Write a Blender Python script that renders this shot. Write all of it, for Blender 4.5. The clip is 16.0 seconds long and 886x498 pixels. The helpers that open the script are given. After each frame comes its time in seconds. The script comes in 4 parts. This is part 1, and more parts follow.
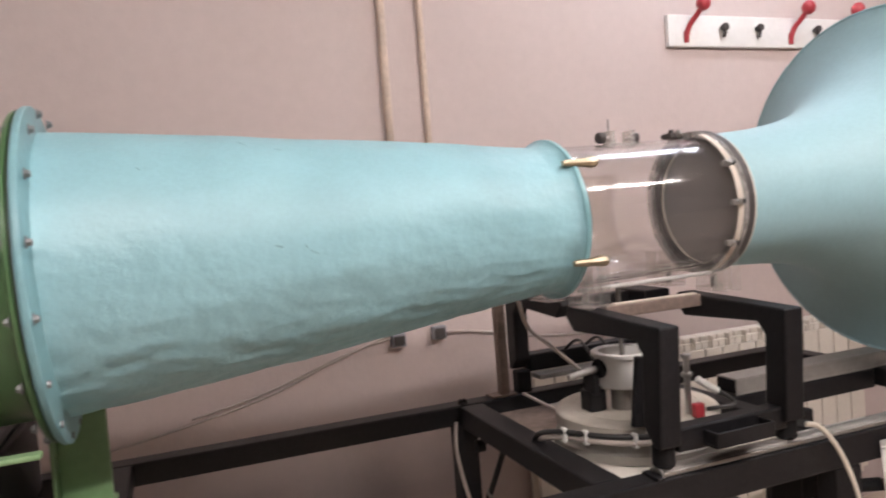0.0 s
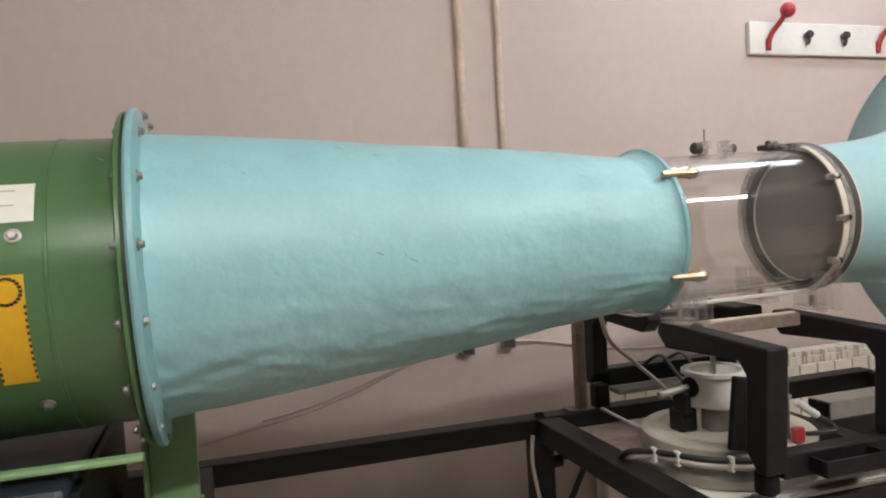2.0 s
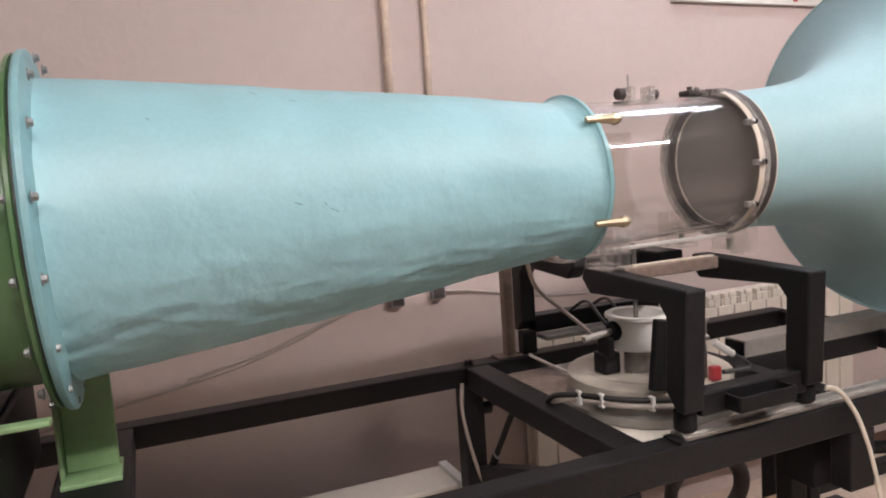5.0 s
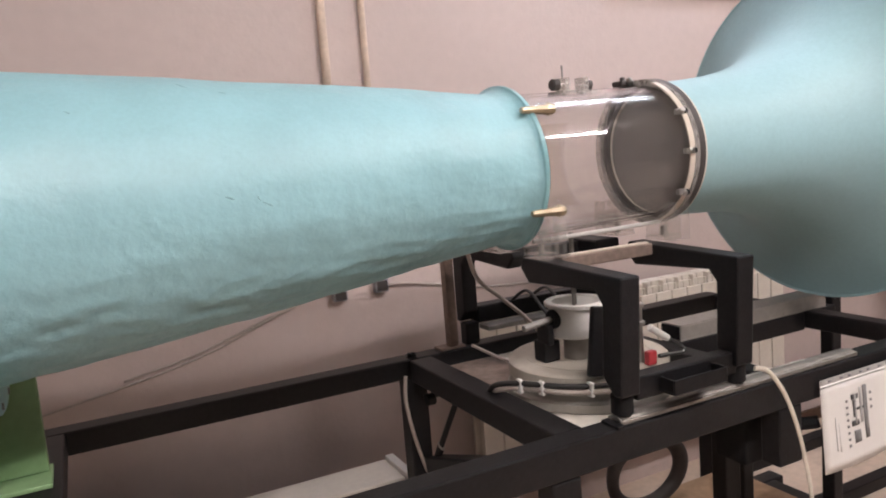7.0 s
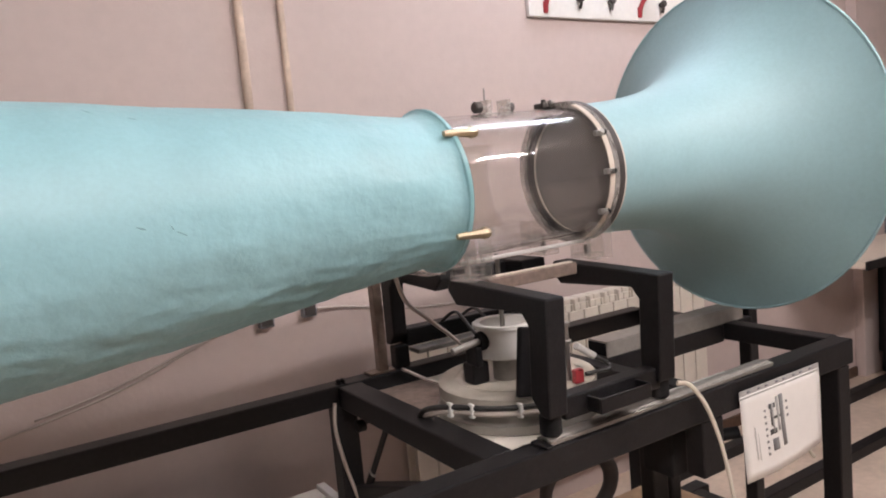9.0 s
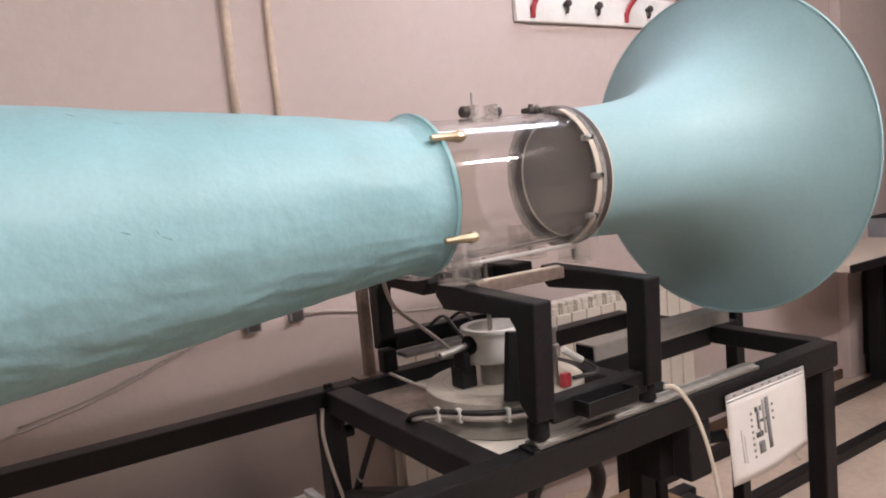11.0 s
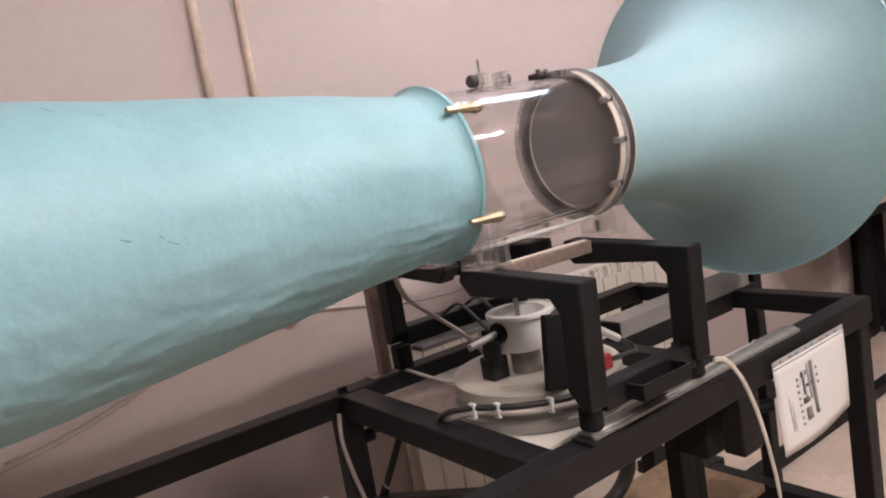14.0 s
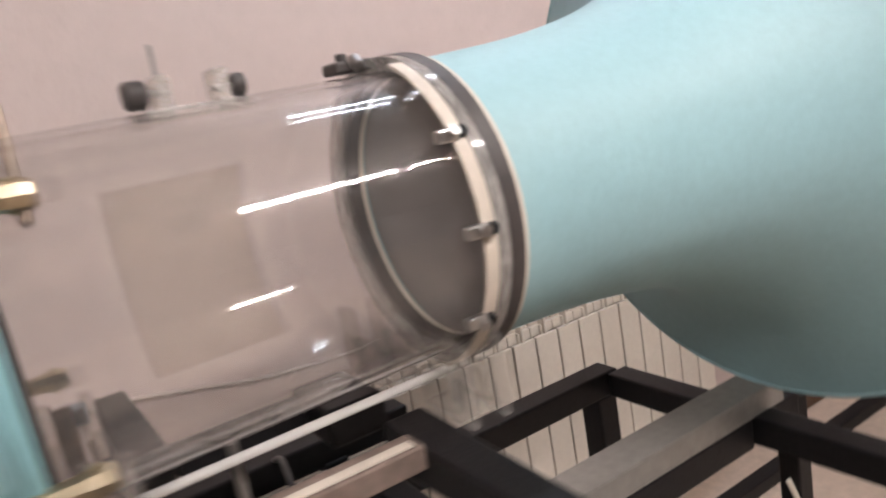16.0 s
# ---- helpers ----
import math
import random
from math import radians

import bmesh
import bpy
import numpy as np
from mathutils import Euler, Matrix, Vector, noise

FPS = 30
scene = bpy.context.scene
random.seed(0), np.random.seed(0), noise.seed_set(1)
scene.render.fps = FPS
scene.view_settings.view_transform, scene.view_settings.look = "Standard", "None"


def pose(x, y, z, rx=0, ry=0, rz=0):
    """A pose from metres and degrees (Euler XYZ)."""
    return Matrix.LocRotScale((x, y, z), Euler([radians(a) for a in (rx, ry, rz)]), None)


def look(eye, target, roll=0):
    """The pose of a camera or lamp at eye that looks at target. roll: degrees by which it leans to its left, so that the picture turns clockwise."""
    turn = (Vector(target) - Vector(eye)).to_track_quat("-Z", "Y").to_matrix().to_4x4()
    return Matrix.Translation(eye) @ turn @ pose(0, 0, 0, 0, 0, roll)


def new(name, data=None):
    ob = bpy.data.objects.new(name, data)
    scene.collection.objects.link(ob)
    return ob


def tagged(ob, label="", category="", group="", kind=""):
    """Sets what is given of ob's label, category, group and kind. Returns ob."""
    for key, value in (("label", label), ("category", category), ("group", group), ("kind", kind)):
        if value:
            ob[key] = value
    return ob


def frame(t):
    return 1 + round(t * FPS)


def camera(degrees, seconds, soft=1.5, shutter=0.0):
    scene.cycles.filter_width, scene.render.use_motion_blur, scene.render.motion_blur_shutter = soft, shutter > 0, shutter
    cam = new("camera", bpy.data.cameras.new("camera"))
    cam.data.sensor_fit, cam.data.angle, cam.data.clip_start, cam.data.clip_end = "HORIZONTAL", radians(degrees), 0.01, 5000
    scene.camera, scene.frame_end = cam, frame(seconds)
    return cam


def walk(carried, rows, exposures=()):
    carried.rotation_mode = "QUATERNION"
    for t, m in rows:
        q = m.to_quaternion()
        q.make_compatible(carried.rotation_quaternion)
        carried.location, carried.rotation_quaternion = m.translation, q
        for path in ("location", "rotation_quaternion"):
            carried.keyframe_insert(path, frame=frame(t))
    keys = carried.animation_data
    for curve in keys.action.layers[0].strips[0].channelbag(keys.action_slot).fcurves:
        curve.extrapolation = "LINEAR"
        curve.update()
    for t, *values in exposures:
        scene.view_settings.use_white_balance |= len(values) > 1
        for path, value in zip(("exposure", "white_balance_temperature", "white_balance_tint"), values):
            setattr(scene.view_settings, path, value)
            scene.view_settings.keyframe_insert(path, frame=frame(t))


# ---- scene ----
cam = camera(63.0, 16.0, soft=1.9, shutter=0.5)
PATH = [
    (0, (0.397, 0.616, 1.362), (1.106, 2.484, 1.265), -4.4),
    (0.5, (0.336, 0.635, 1.382), (0.940, 2.536, 1.240), -4.3),
    (1, (0.294, 0.650, 1.382), (0.842, 2.573, 1.321), -4.3),
    (1.5, (0.315, 0.666, 1.379), (0.870, 2.585, 1.295), -6.1),
    (2, (0.321, 0.672, 1.375), (0.918, 2.579, 1.299), -3.1),
    (2.5, (0.322, 0.674, 1.358), (0.989, 2.553, 1.206), -3.9),
    (3, (0.332, 0.675, 1.362), (1.048, 2.535, 1.201), -4.1),
    (5.5, (0.347, 0.692, 1.367), (1.137, 2.516, 1.141), -3.8),
    (6, (0.354, 0.684, 1.367), (1.238, 2.466, 1.153), -4.9),
    (6.5, (0.363, 0.681, 1.367), (1.265, 2.452, 1.145), -4.7),
    (7, (0.360, 0.686, 1.364), (1.248, 2.460, 1.116), -4.5),
    (7.5, (0.340, 0.696, 1.370), (1.328, 2.420, 1.147), -7.2),
    (8, (0.346, 0.699, 1.370), (1.385, 2.393, 1.144), -6.3),
    (8.5, (0.370, 0.693, 1.372), (1.404, 2.391, 1.155), -5.8),
    (9, (0.379, 0.690, 1.373), (1.434, 2.376, 1.158), -5.2),
    (11.5, (0.382, 0.690, 1.374), (1.475, 2.351, 1.162), -5.5),
    (12, (0.390, 0.690, 1.369), (1.490, 2.344, 1.137), -6.2),
    (12.5, (0.389, 0.692, 1.371), (1.483, 2.351, 1.147), -6.0),
    (13, (0.379, 0.698, 1.372), (1.487, 2.350, 1.171), -6.4),
    (13.5, (0.322, 0.726, 1.371), (1.463, 2.352, 1.135), -9.6),
    (14, (0.364, 0.848, 1.371), (1.513, 2.464, 1.112), -9.5),
    (14.5, (0.508, 0.973, 1.389), (1.630, 2.591, 1.038), -8.9),
    (15, (0.655, 1.166, 1.400), (1.811, 2.766, 1.077), -14.6),
    (15.5, (0.842, 1.253, 1.421), (2.058, 2.811, 1.119), -16.6),
    (16, (1.159, 1.303, 1.455), (2.187, 2.969, 1.048), -10.0),
]
EXPOSURES = [(0.0, 0.02, 6500, 12), (0.3, -0.03, 6500, 9), (0.8, -0.10, 6500, 2), (1.9, -0.15, 6500, 1), (2.4, 0.02, 6500, 11), (3.0, 0.03, 6500, 12), (14.4, 0.03, 6500, 14), (15.0, 0.03, 6500, 19), (15.5, 0.03, 6500, 17), (16.0, 0.02, 6500, 10)]
walk(cam, [(t, look(eye, target, roll)) for t, eye, target, roll in PATH], EXPOSURES)

# ---------------------------------------------------------------- light
FLOOR = 0.0
CEIL = 3.0
WALL = 2.88
world = bpy.data.worlds.new("world")
scene.world = world
world.use_nodes = True
world.node_tree.nodes["Background"].inputs[0].default_value = (0.6, 0.7, 0.85, 1)
world.node_tree.nodes["Background"].inputs[1].default_value = 0.3


# ---------------------------------------------------------------- materials
def material(name, color, rough=0.5, metal=0.0, grain=0.06, grain_scale=60.0, stain=0.1, stain_scale=3.0,
             bump=0.0, bump_scale=80.0, lumps=0.0, lump_scale=9.0, coat=0.0, rough_var=0.1, per_object=0.0, spec=0.5):
    m = bpy.data.materials.new(name)
    m.use_nodes = True
    n, l = m.node_tree.nodes, m.node_tree.links
    b = n["Principled BSDF"]
    b.inputs["Metallic"].default_value = metal
    b.inputs["Coat Weight"].default_value = coat
    b.inputs["Specular IOR Level"].default_value = spec
    tc = n.new("ShaderNodeTexCoord")

    def noise_tex(scale, detail):
        t = n.new("ShaderNodeTexNoise")
        t.inputs["Scale"].default_value, t.inputs["Detail"].default_value = scale, detail
        l.new(tc.outputs["Object"], t.inputs["Vector"])
        return t

    fine, wide = noise_tex(grain_scale, 6), noise_tex(stain_scale, 4)
    value = None
    for tex, amount in ((fine, grain), (wide, stain)):
        r = n.new("ShaderNodeMapRange")
        r.inputs["From Min"].default_value, r.inputs["From Max"].default_value = 0.3, 0.7
        r.inputs["To Min"].default_value, r.inputs["To Max"].default_value = 1 - amount, 1 + amount
        l.new(tex.outputs["Fac"], r.inputs["Value"])
        if value is None:
            value = r.outputs["Result"]
        else:
            k = n.new("ShaderNodeMath")
            k.operation = "MULTIPLY"
            l.new(value, k.inputs[0]), l.new(r.outputs["Result"], k.inputs[1])
            value = k.outputs[0]
    if per_object:
        info = n.new("ShaderNodeObjectInfo")
        r = n.new("ShaderNodeMapRange")
        r.inputs["To Min"].default_value, r.inputs["To Max"].default_value = 1 - per_object, 1 + per_object
        l.new(info.outputs["Random"], r.inputs["Value"])
        k = n.new("ShaderNodeMath")
        k.operation = "MULTIPLY"
        l.new(value, k.inputs[0]), l.new(r.outputs["Result"], k.inputs[1])
        value = k.outputs[0]
    mix = n.new("ShaderNodeMix")
    mix.data_type, mix.blend_type = "RGBA", "MULTIPLY"
    mix.inputs["Factor"].default_value = 1.0
    mix.inputs["A"].default_value = (*color, 1)
    l.new(value, mix.inputs["B"])
    l.new(mix.outputs["Result"], b.inputs["Base Color"])
    r = n.new("ShaderNodeMapRange")
    r.inputs["To Min"].default_value, r.inputs["To Max"].default_value = max(rough - rough_var, 0.02), min(rough + rough_var, 1)
    l.new(wide.outputs["Fac"], r.inputs["Value"])
    l.new(r.outputs["Result"], b.inputs["Roughness"])
    normal = None
    for amount, scale, depth in ((lumps, lump_scale, 0.02), (bump, bump_scale, 0.004)):
        if amount:
            t = noise_tex(scale, 5)
            bp = n.new("ShaderNodeBump")
            bp.inputs["Strength"].default_value, bp.inputs["Distance"].default_value = amount, depth
            l.new(t.outputs["Fac"], bp.inputs["Height"])
            if normal:
                l.new(normal, bp.inputs["Normal"])
            normal = bp.outputs["Normal"]
    if normal:
        l.new(normal, b.inputs["Normal"])
    return m


CYAN = material("cyan_paint", (0.305, 0.55, 0.605), 0.5, spec=0.7, grain=0.03, grain_scale=140, stain=0.07, stain_scale=6, bump=0.06, bump_scale=110, lumps=0.22, lump_scale=22)
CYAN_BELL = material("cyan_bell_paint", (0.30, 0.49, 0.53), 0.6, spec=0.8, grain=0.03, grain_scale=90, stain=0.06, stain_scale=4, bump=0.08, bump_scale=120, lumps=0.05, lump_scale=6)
CYAN_EDGE = material("cyan_flange_paint", (0.24, 0.46, 0.50), 0.4, grain=0.05, stain=0.08, bump=0.2, bump_scale=90)
GREEN = material("green_machine_paint", (0.085, 0.175, 0.075), 0.32, grain=0.04, grain_scale=200, stain=0.06, bump=0.05, coat=0.2)
GREEN_PALE = material("pale_green_edge_paint", (0.25, 0.40, 0.20), 0.45, grain=0.06, stain=0.1)
BLACK = material("black_steel_paint", (0.008, 0.0075, 0.0085), 0.5, spec=0.3, grain=0.25, grain_scale=90, stain=0.25, bump=0.12, bump_scale=220)
BLACK_MATT = material("black_matt", (0.008, 0.008, 0.009), 0.65, spec=0.25, grain=0.2, bump=0.15)
RUST = material("brown_steel", (0.13, 0.075, 0.05), 0.5, metal=0.4, grain=0.2, stain=0.25, bump=0.2)
UPRIGHT = material("worn_brown_steel", (0.24, 0.18, 0.15), 0.5, metal=0.3, grain=0.2, stain=0.25, bump=0.2)
STEEL = material("grey_steel", (0.30, 0.28, 0.26), 0.5, metal=0.7, grain=0.1, stain=0.2, bump=0.08)
ALU = material("dull_aluminium", (0.30, 0.28, 0.26), 0.5, metal=0.5, grain=0.08, stain=0.15, bump=0.08)
DULL = material("dull_zinc_bolt", (0.26, 0.27, 0.27), 0.5, metal=0.7, stain=0.2)
CHROME = material("bright_bolt", (0.55, 0.54, 0.53), 0.32, metal=1.0, stain=0.05)
BRASS = material("brass", (0.44, 0.37, 0.26), 0.36, metal=0.95, grain=0.1, stain=0.2)
CREAM = material("cream_disc_paint", (0.496, 0.448, 0.384), 0.5, grain=0.05, stain=0.12, stain_scale=8, bump=0.08)
WHITE_PLATE = material("white_board_plate", (0.68, 0.63, 0.56), 0.55, grain=0.04, stain=0.1)
WHITE = material("white_plastic", (0.75, 0.73, 0.70), 0.4, grain=0.03, stain=0.05)
STRAP = material("beige_strap", (0.62, 0.55, 0.47), 0.55, grain=0.06, stain=0.1)
RUBBER = material("dark_rubber", (0.05, 0.042, 0.04), 0.55, grain=0.1)
MESH = material("grey_screen", (0.27, 0.25, 0.25), 0.6, grain=0.12, grain_scale=300, stain=0.08, stain_scale=6, bump=0.3, bump_scale=400)
PAPER = material("paper", (0.82, 0.80, 0.77), 0.35, grain=0.015, stain=0.03, coat=0.3)
INK = material("grey_print", (0.10, 0.10, 0.10), 0.6)
INK_PALE = material("pale_print", (0.42, 0.41, 0.40), 0.6)
YELLOW = material("yellow_sticker", (0.72, 0.42, 0.02), 0.45, grain=0.05, stain=0.06)
STICK_INK = material("black_print", (0.03, 0.025, 0.01), 0.5)
LABEL = material("white_label", (0.85, 0.83, 0.78), 0.5, grain=0.02, stain=0.04)
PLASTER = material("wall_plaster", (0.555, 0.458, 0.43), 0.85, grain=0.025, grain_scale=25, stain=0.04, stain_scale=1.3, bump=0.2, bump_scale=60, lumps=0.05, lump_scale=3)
# Ceiling and far-wall colours are kept dark to weaken the room's bounce light.
CEILING_DIM = material("dimmed_ceiling_paint", (0.37, 0.355, 0.345), 0.9, grain=0.02, stain=0.03)
DIM_PLASTER = material("dimmed_wall_plaster", (0.31, 0.285, 0.275), 0.85, grain=0.03, stain=0.06, bump=0.2)
TILE = material("floor_vinyl", (0.60, 0.48, 0.39), 0.55, grain=0.08, grain_scale=30, stain=0.15, stain_scale=2.5, bump=0.06)
RADIATOR = material("cream_radiator_enamel", (0.72, 0.66, 0.58), 0.4, grain=0.03, stain=0.06)
PIPE = material("stained_pipe_paint", (0.56, 0.44, 0.35), 0.6, grain=0.08, stain=0.22, stain_scale=7)
TRUNK = material("pale_trunking", (0.62, 0.56, 0.55), 0.6, grain=0.03, stain=0.06)
WOOD = material("rough_wood", (0.36, 0.24, 0.15), 0.7, grain=0.15, grain_scale=40, stain=0.2, bump=0.2)
BROWN = material("brown_veneer", (0.20, 0.09, 0.04), 0.45, grain=0.15, grain_scale=25, stain=0.2)
TABLETOP = material("pale_tabletop", (0.66, 0.57, 0.48), 0.45, grain=0.04, stain=0.06)
RED = material("red_plastic", (0.40, 0.04, 0.05), 0.35, grain=0.04, stain=0.05)
BLUE_DARK = material("dark_blue_paint", (0.015, 0.022, 0.035), 0.45, stain=0.2)
CABLE_GREY = material("grey_cable", (0.42, 0.36, 0.32), 0.5, stain=0.15)
CABLE_PALE = material("pale_cable", (0.62, 0.56, 0.47), 0.5, stain=0.1)
CABLE_DARK = material("dark_cable", (0.03, 0.028, 0.027), 0.45)
GREYBOX = material("grey_case", (0.22, 0.22, 0.24), 0.5, stain=0.1)


def clear(name, tint, rough, film):
    """A thin clear sheet: it lets light straight through and shines by Fresnel, with a film of dust."""
    m = bpy.data.materials.new(name)
    m.use_nodes = True
    n, l = m.node_tree.nodes, m.node_tree.links
    n.remove(n["Principled BSDF"])
    see, shine, dust = n.new("ShaderNodeBsdfTransparent"), n.new("ShaderNodeBsdfGlossy"), n.new("ShaderNodeBsdfDiffuse")
    see.inputs["Color"].default_value = (*tint, 1)
    shine.inputs["Roughness"].default_value = rough
    dust.inputs["Color"].default_value = (0.75, 0.72, 0.69, 1)
    t = n.new("ShaderNodeTexNoise")
    t.inputs["Scale"].default_value, t.inputs["Detail"].default_value = 14, 7
    r = n.new("ShaderNodeMapRange")
    r.inputs["From Min"].default_value, r.inputs["From Max"].default_value = 0.35, 0.8
    r.inputs["To Min"].default_value, r.inputs["To Max"].default_value = film * 0.6, film * 1.5
    facing, power, fres = n.new("ShaderNodeLayerWeight"), n.new("ShaderNodeMath"), n.new("ShaderNodeMapRange")
    facing.inputs["Blend"].default_value = 0.5
    power.operation = "POWER"
    power.inputs[1].default_value = 4.5
    fres.inputs["To Min"].default_value, fres.inputs["To Max"].default_value = 0.045, 0.9
    l.new(facing.outputs["Facing"], power.inputs[0])
    l.new(power.outputs[0], fres.inputs["Value"])
    one, two = n.new("ShaderNodeMixShader"), n.new("ShaderNodeMixShader")
    l.new(t.outputs["Fac"], r.inputs["Value"])
    l.new(r.outputs["Result"], one.inputs["Fac"])
    l.new(see.outputs[0], one.inputs[1]), l.new(dust.outputs[0], one.inputs[2])
    l.new(fres.outputs[0], two.inputs["Fac"])
    l.new(one.outputs[0], two.inputs[1]), l.new(shine.outputs[0], two.inputs[2])
    l.new(two.outputs[0], n["Material Output"].inputs["Surface"])
    return m


ACRYLIC = clear("clear_acrylic", (0.992, 0.988, 0.985), 0.02, 0.026)
FROST = clear("frosted_acrylic", (0.95, 0.93, 0.91), 0.10, 0.36)
BLOCK = clear("clear_block", (0.985, 0.98, 0.97), 0.05, 0.09)
FILM = clear("tinted_acrylic", (0.92, 0.89, 0.85), 0.05, 0.05)
GREYDISC = material("grey_turned_metal", (0.33, 0.31, 0.28), 0.45, metal=0.3, grain=0.06, stain=0.12)
STRIP = material("punched_strip_plastic", (0.45, 0.44, 0.43), 0.3, stain=0.05)
INK_MID = material("mid_print", (0.22, 0.22, 0.22), 0.6)
INK_FAINT = material("faint_print", (0.60, 0.59, 0.57), 0.6)


def glow(name, color, strength):
    m = bpy.data.materials.new(name)
    m.use_nodes = True
    b = m.node_tree.nodes["Principled BSDF"]
    b.inputs["Emission Color"].default_value = (*color, 1)
    b.inputs["Emission Strength"].default_value = strength
    return m


LAMP = glow("fluorescent_tube", (1.0, 0.925, 0.90), 232)
# Rear tube: emission cut and tinted blue to spare the wall behind.
LAMP_DIM = glow("dim_bluish_tube", (0.80, 0.87, 1.0), 52)


# ---------------------------------------------------------------- mesh helpers
LAY = None


def lay(xs=(0, 1, 0, 1), ys=(0, 1, 0, 1), zs=(0, 1, 0, 1)):
    """Sets the drawing scale of what follows: for each axis, drawn stations and then the metres at which they stand."""
    global LAY
    LAY = [(np.array(k[:len(k) // 2], float), np.array(k[len(k) // 2:], float)) for k in (xs, ys, zs)]


def laid(p):
    if LAY is None:
        return Vector(p)
    out = []
    for v, (a, b) in zip(p, LAY):
        i = min(max(int(np.searchsorted(a, v)) - 1, 0), len(a) - 2)
        out.append(b[i] + (v - a[i]) * (b[i + 1] - b[i]) / (a[i + 1] - a[i]))
    return Vector(out)


def part(name, bm, mat, parent=None, label=""):
    if LAY is not None:
        for v in bm.verts:
            v.co = laid(v.co)
    me = bpy.data.meshes.new(name)
    bm.normal_update()
    bm.to_mesh(me)
    bm.free()
    me.materials.append(mat)
    ob = new(name, me)
    if parent:
        ob.parent = parent
        ob.matrix_parent_inverse = Matrix.Translation(parent.location).inverted()
    if label:
        ob["label"] = label
    return ob


def thing(name, place, label, category, group=""):
    ob = new(name)
    ob.empty_display_size = 0.05
    ob.location = laid(place)
    return tagged(ob, label, category, group)


def box(bm, a, b, bevel=0.003, turn=None):
    """A bevelled block between two corners."""
    a, b = Vector(a), Vector(b)
    m = Matrix.Translation((a + b) / 2)
    if turn:
        m = m @ turn
    m = m @ Matrix.Diagonal((abs(b.x - a.x), abs(b.y - a.y), abs(b.z - a.z), 1))
    made = bmesh.ops.create_cube(bm, size=1, matrix=m)
    edges = list({e for v in made["verts"] for e in v.link_edges})
    if bevel:
        bmesh.ops.bevel(bm, geom=edges, offset=bevel, segments=2, affect="EDGES", profile=0.5)
    return bm


def block(a, b, bevel=0.003, turn=None):
    return box(bmesh.new(), a, b, bevel, turn)


def beam(p, q, w, h, bevel=0.004):
    """A bar of section w x h from p to q; h is measured upwards."""
    bm = bmesh.new()
    p, q = Vector(p), Vector(q)
    d = (q - p).normalized()
    up = Vector((0, 0, 1)) if abs(d.z) < 0.9 else Vector((0, 1, 0))
    side = d.cross(up).normalized()
    up = side.cross(d)
    m = Matrix((side, d, up)).transposed().to_4x4()
    m.translation = (p + q) / 2
    box(bm, (-w / 2, -(q - p).length / 2, -h / 2), (w / 2, (q - p).length / 2, h / 2), bevel)
    bmesh.ops.transform(bm, matrix=m, verts=bm.verts)
    return bm


def lathe(profile, axis="x", origin=(0, 0, 0), steps=96, closed=False, start=0.0, sweep=2 * math.pi, wobble=None):
    """Turns a list of (along, radius) about an axis."""
    bm = bmesh.new()
    whole = abs(sweep - 2 * math.pi) < 1e-6
    count = steps if whole else steps + 1
    rings = []
    for s, r in profile:
        ring = []
        for i in range(count):
            a = start + sweep * i / steps
            rr = r + (wobble(s, a) if wobble else 0)
            c, t = math.cos(a) * rr, math.sin(a) * rr
            v = (s, c, t) if axis == "x" else (t, s, c) if axis == "y" else (c, t, s)
            ring.append(bm.verts.new(Vector(v) + Vector(origin)))
        rings.append(ring)
    pairs = list(zip(rings, rings[1:])) + ([(rings[-1], rings[0])] if closed else [])
    for one, two in pairs:
        for i in range(steps):
            j = (i + 1) % count
            bm.faces.new((one[i], one[j], two[j], two[i]))
    bmesh.ops.remove_doubles(bm, verts=bm.verts, dist=1e-6)
    bmesh.ops.recalc_face_normals(bm, faces=bm.faces)
    for f in bm.faces:
        f.smooth = True
    for e in bm.edges:
        e.smooth = len(e.link_faces) < 2 or e.calc_face_angle(0) < 0.6
    return bm


def rod(p, q, r, steps=16, rim=0.15):
    """A solid round bar with eased ends."""
    p, q = Vector(p), Vector(q)
    n = (q - p).length
    e = r * rim
    bm = lathe([(0, 0), (0, r - e), (e, r), (n - e, r), (n, r - e), (n, 0)], "z", steps=steps)
    m = (q - p).to_track_quat("Z", "Y").to_matrix().to_4x4()
    m.translation = p
    bmesh.ops.transform(bm, matrix=m, verts=bm.verts)
    return bm


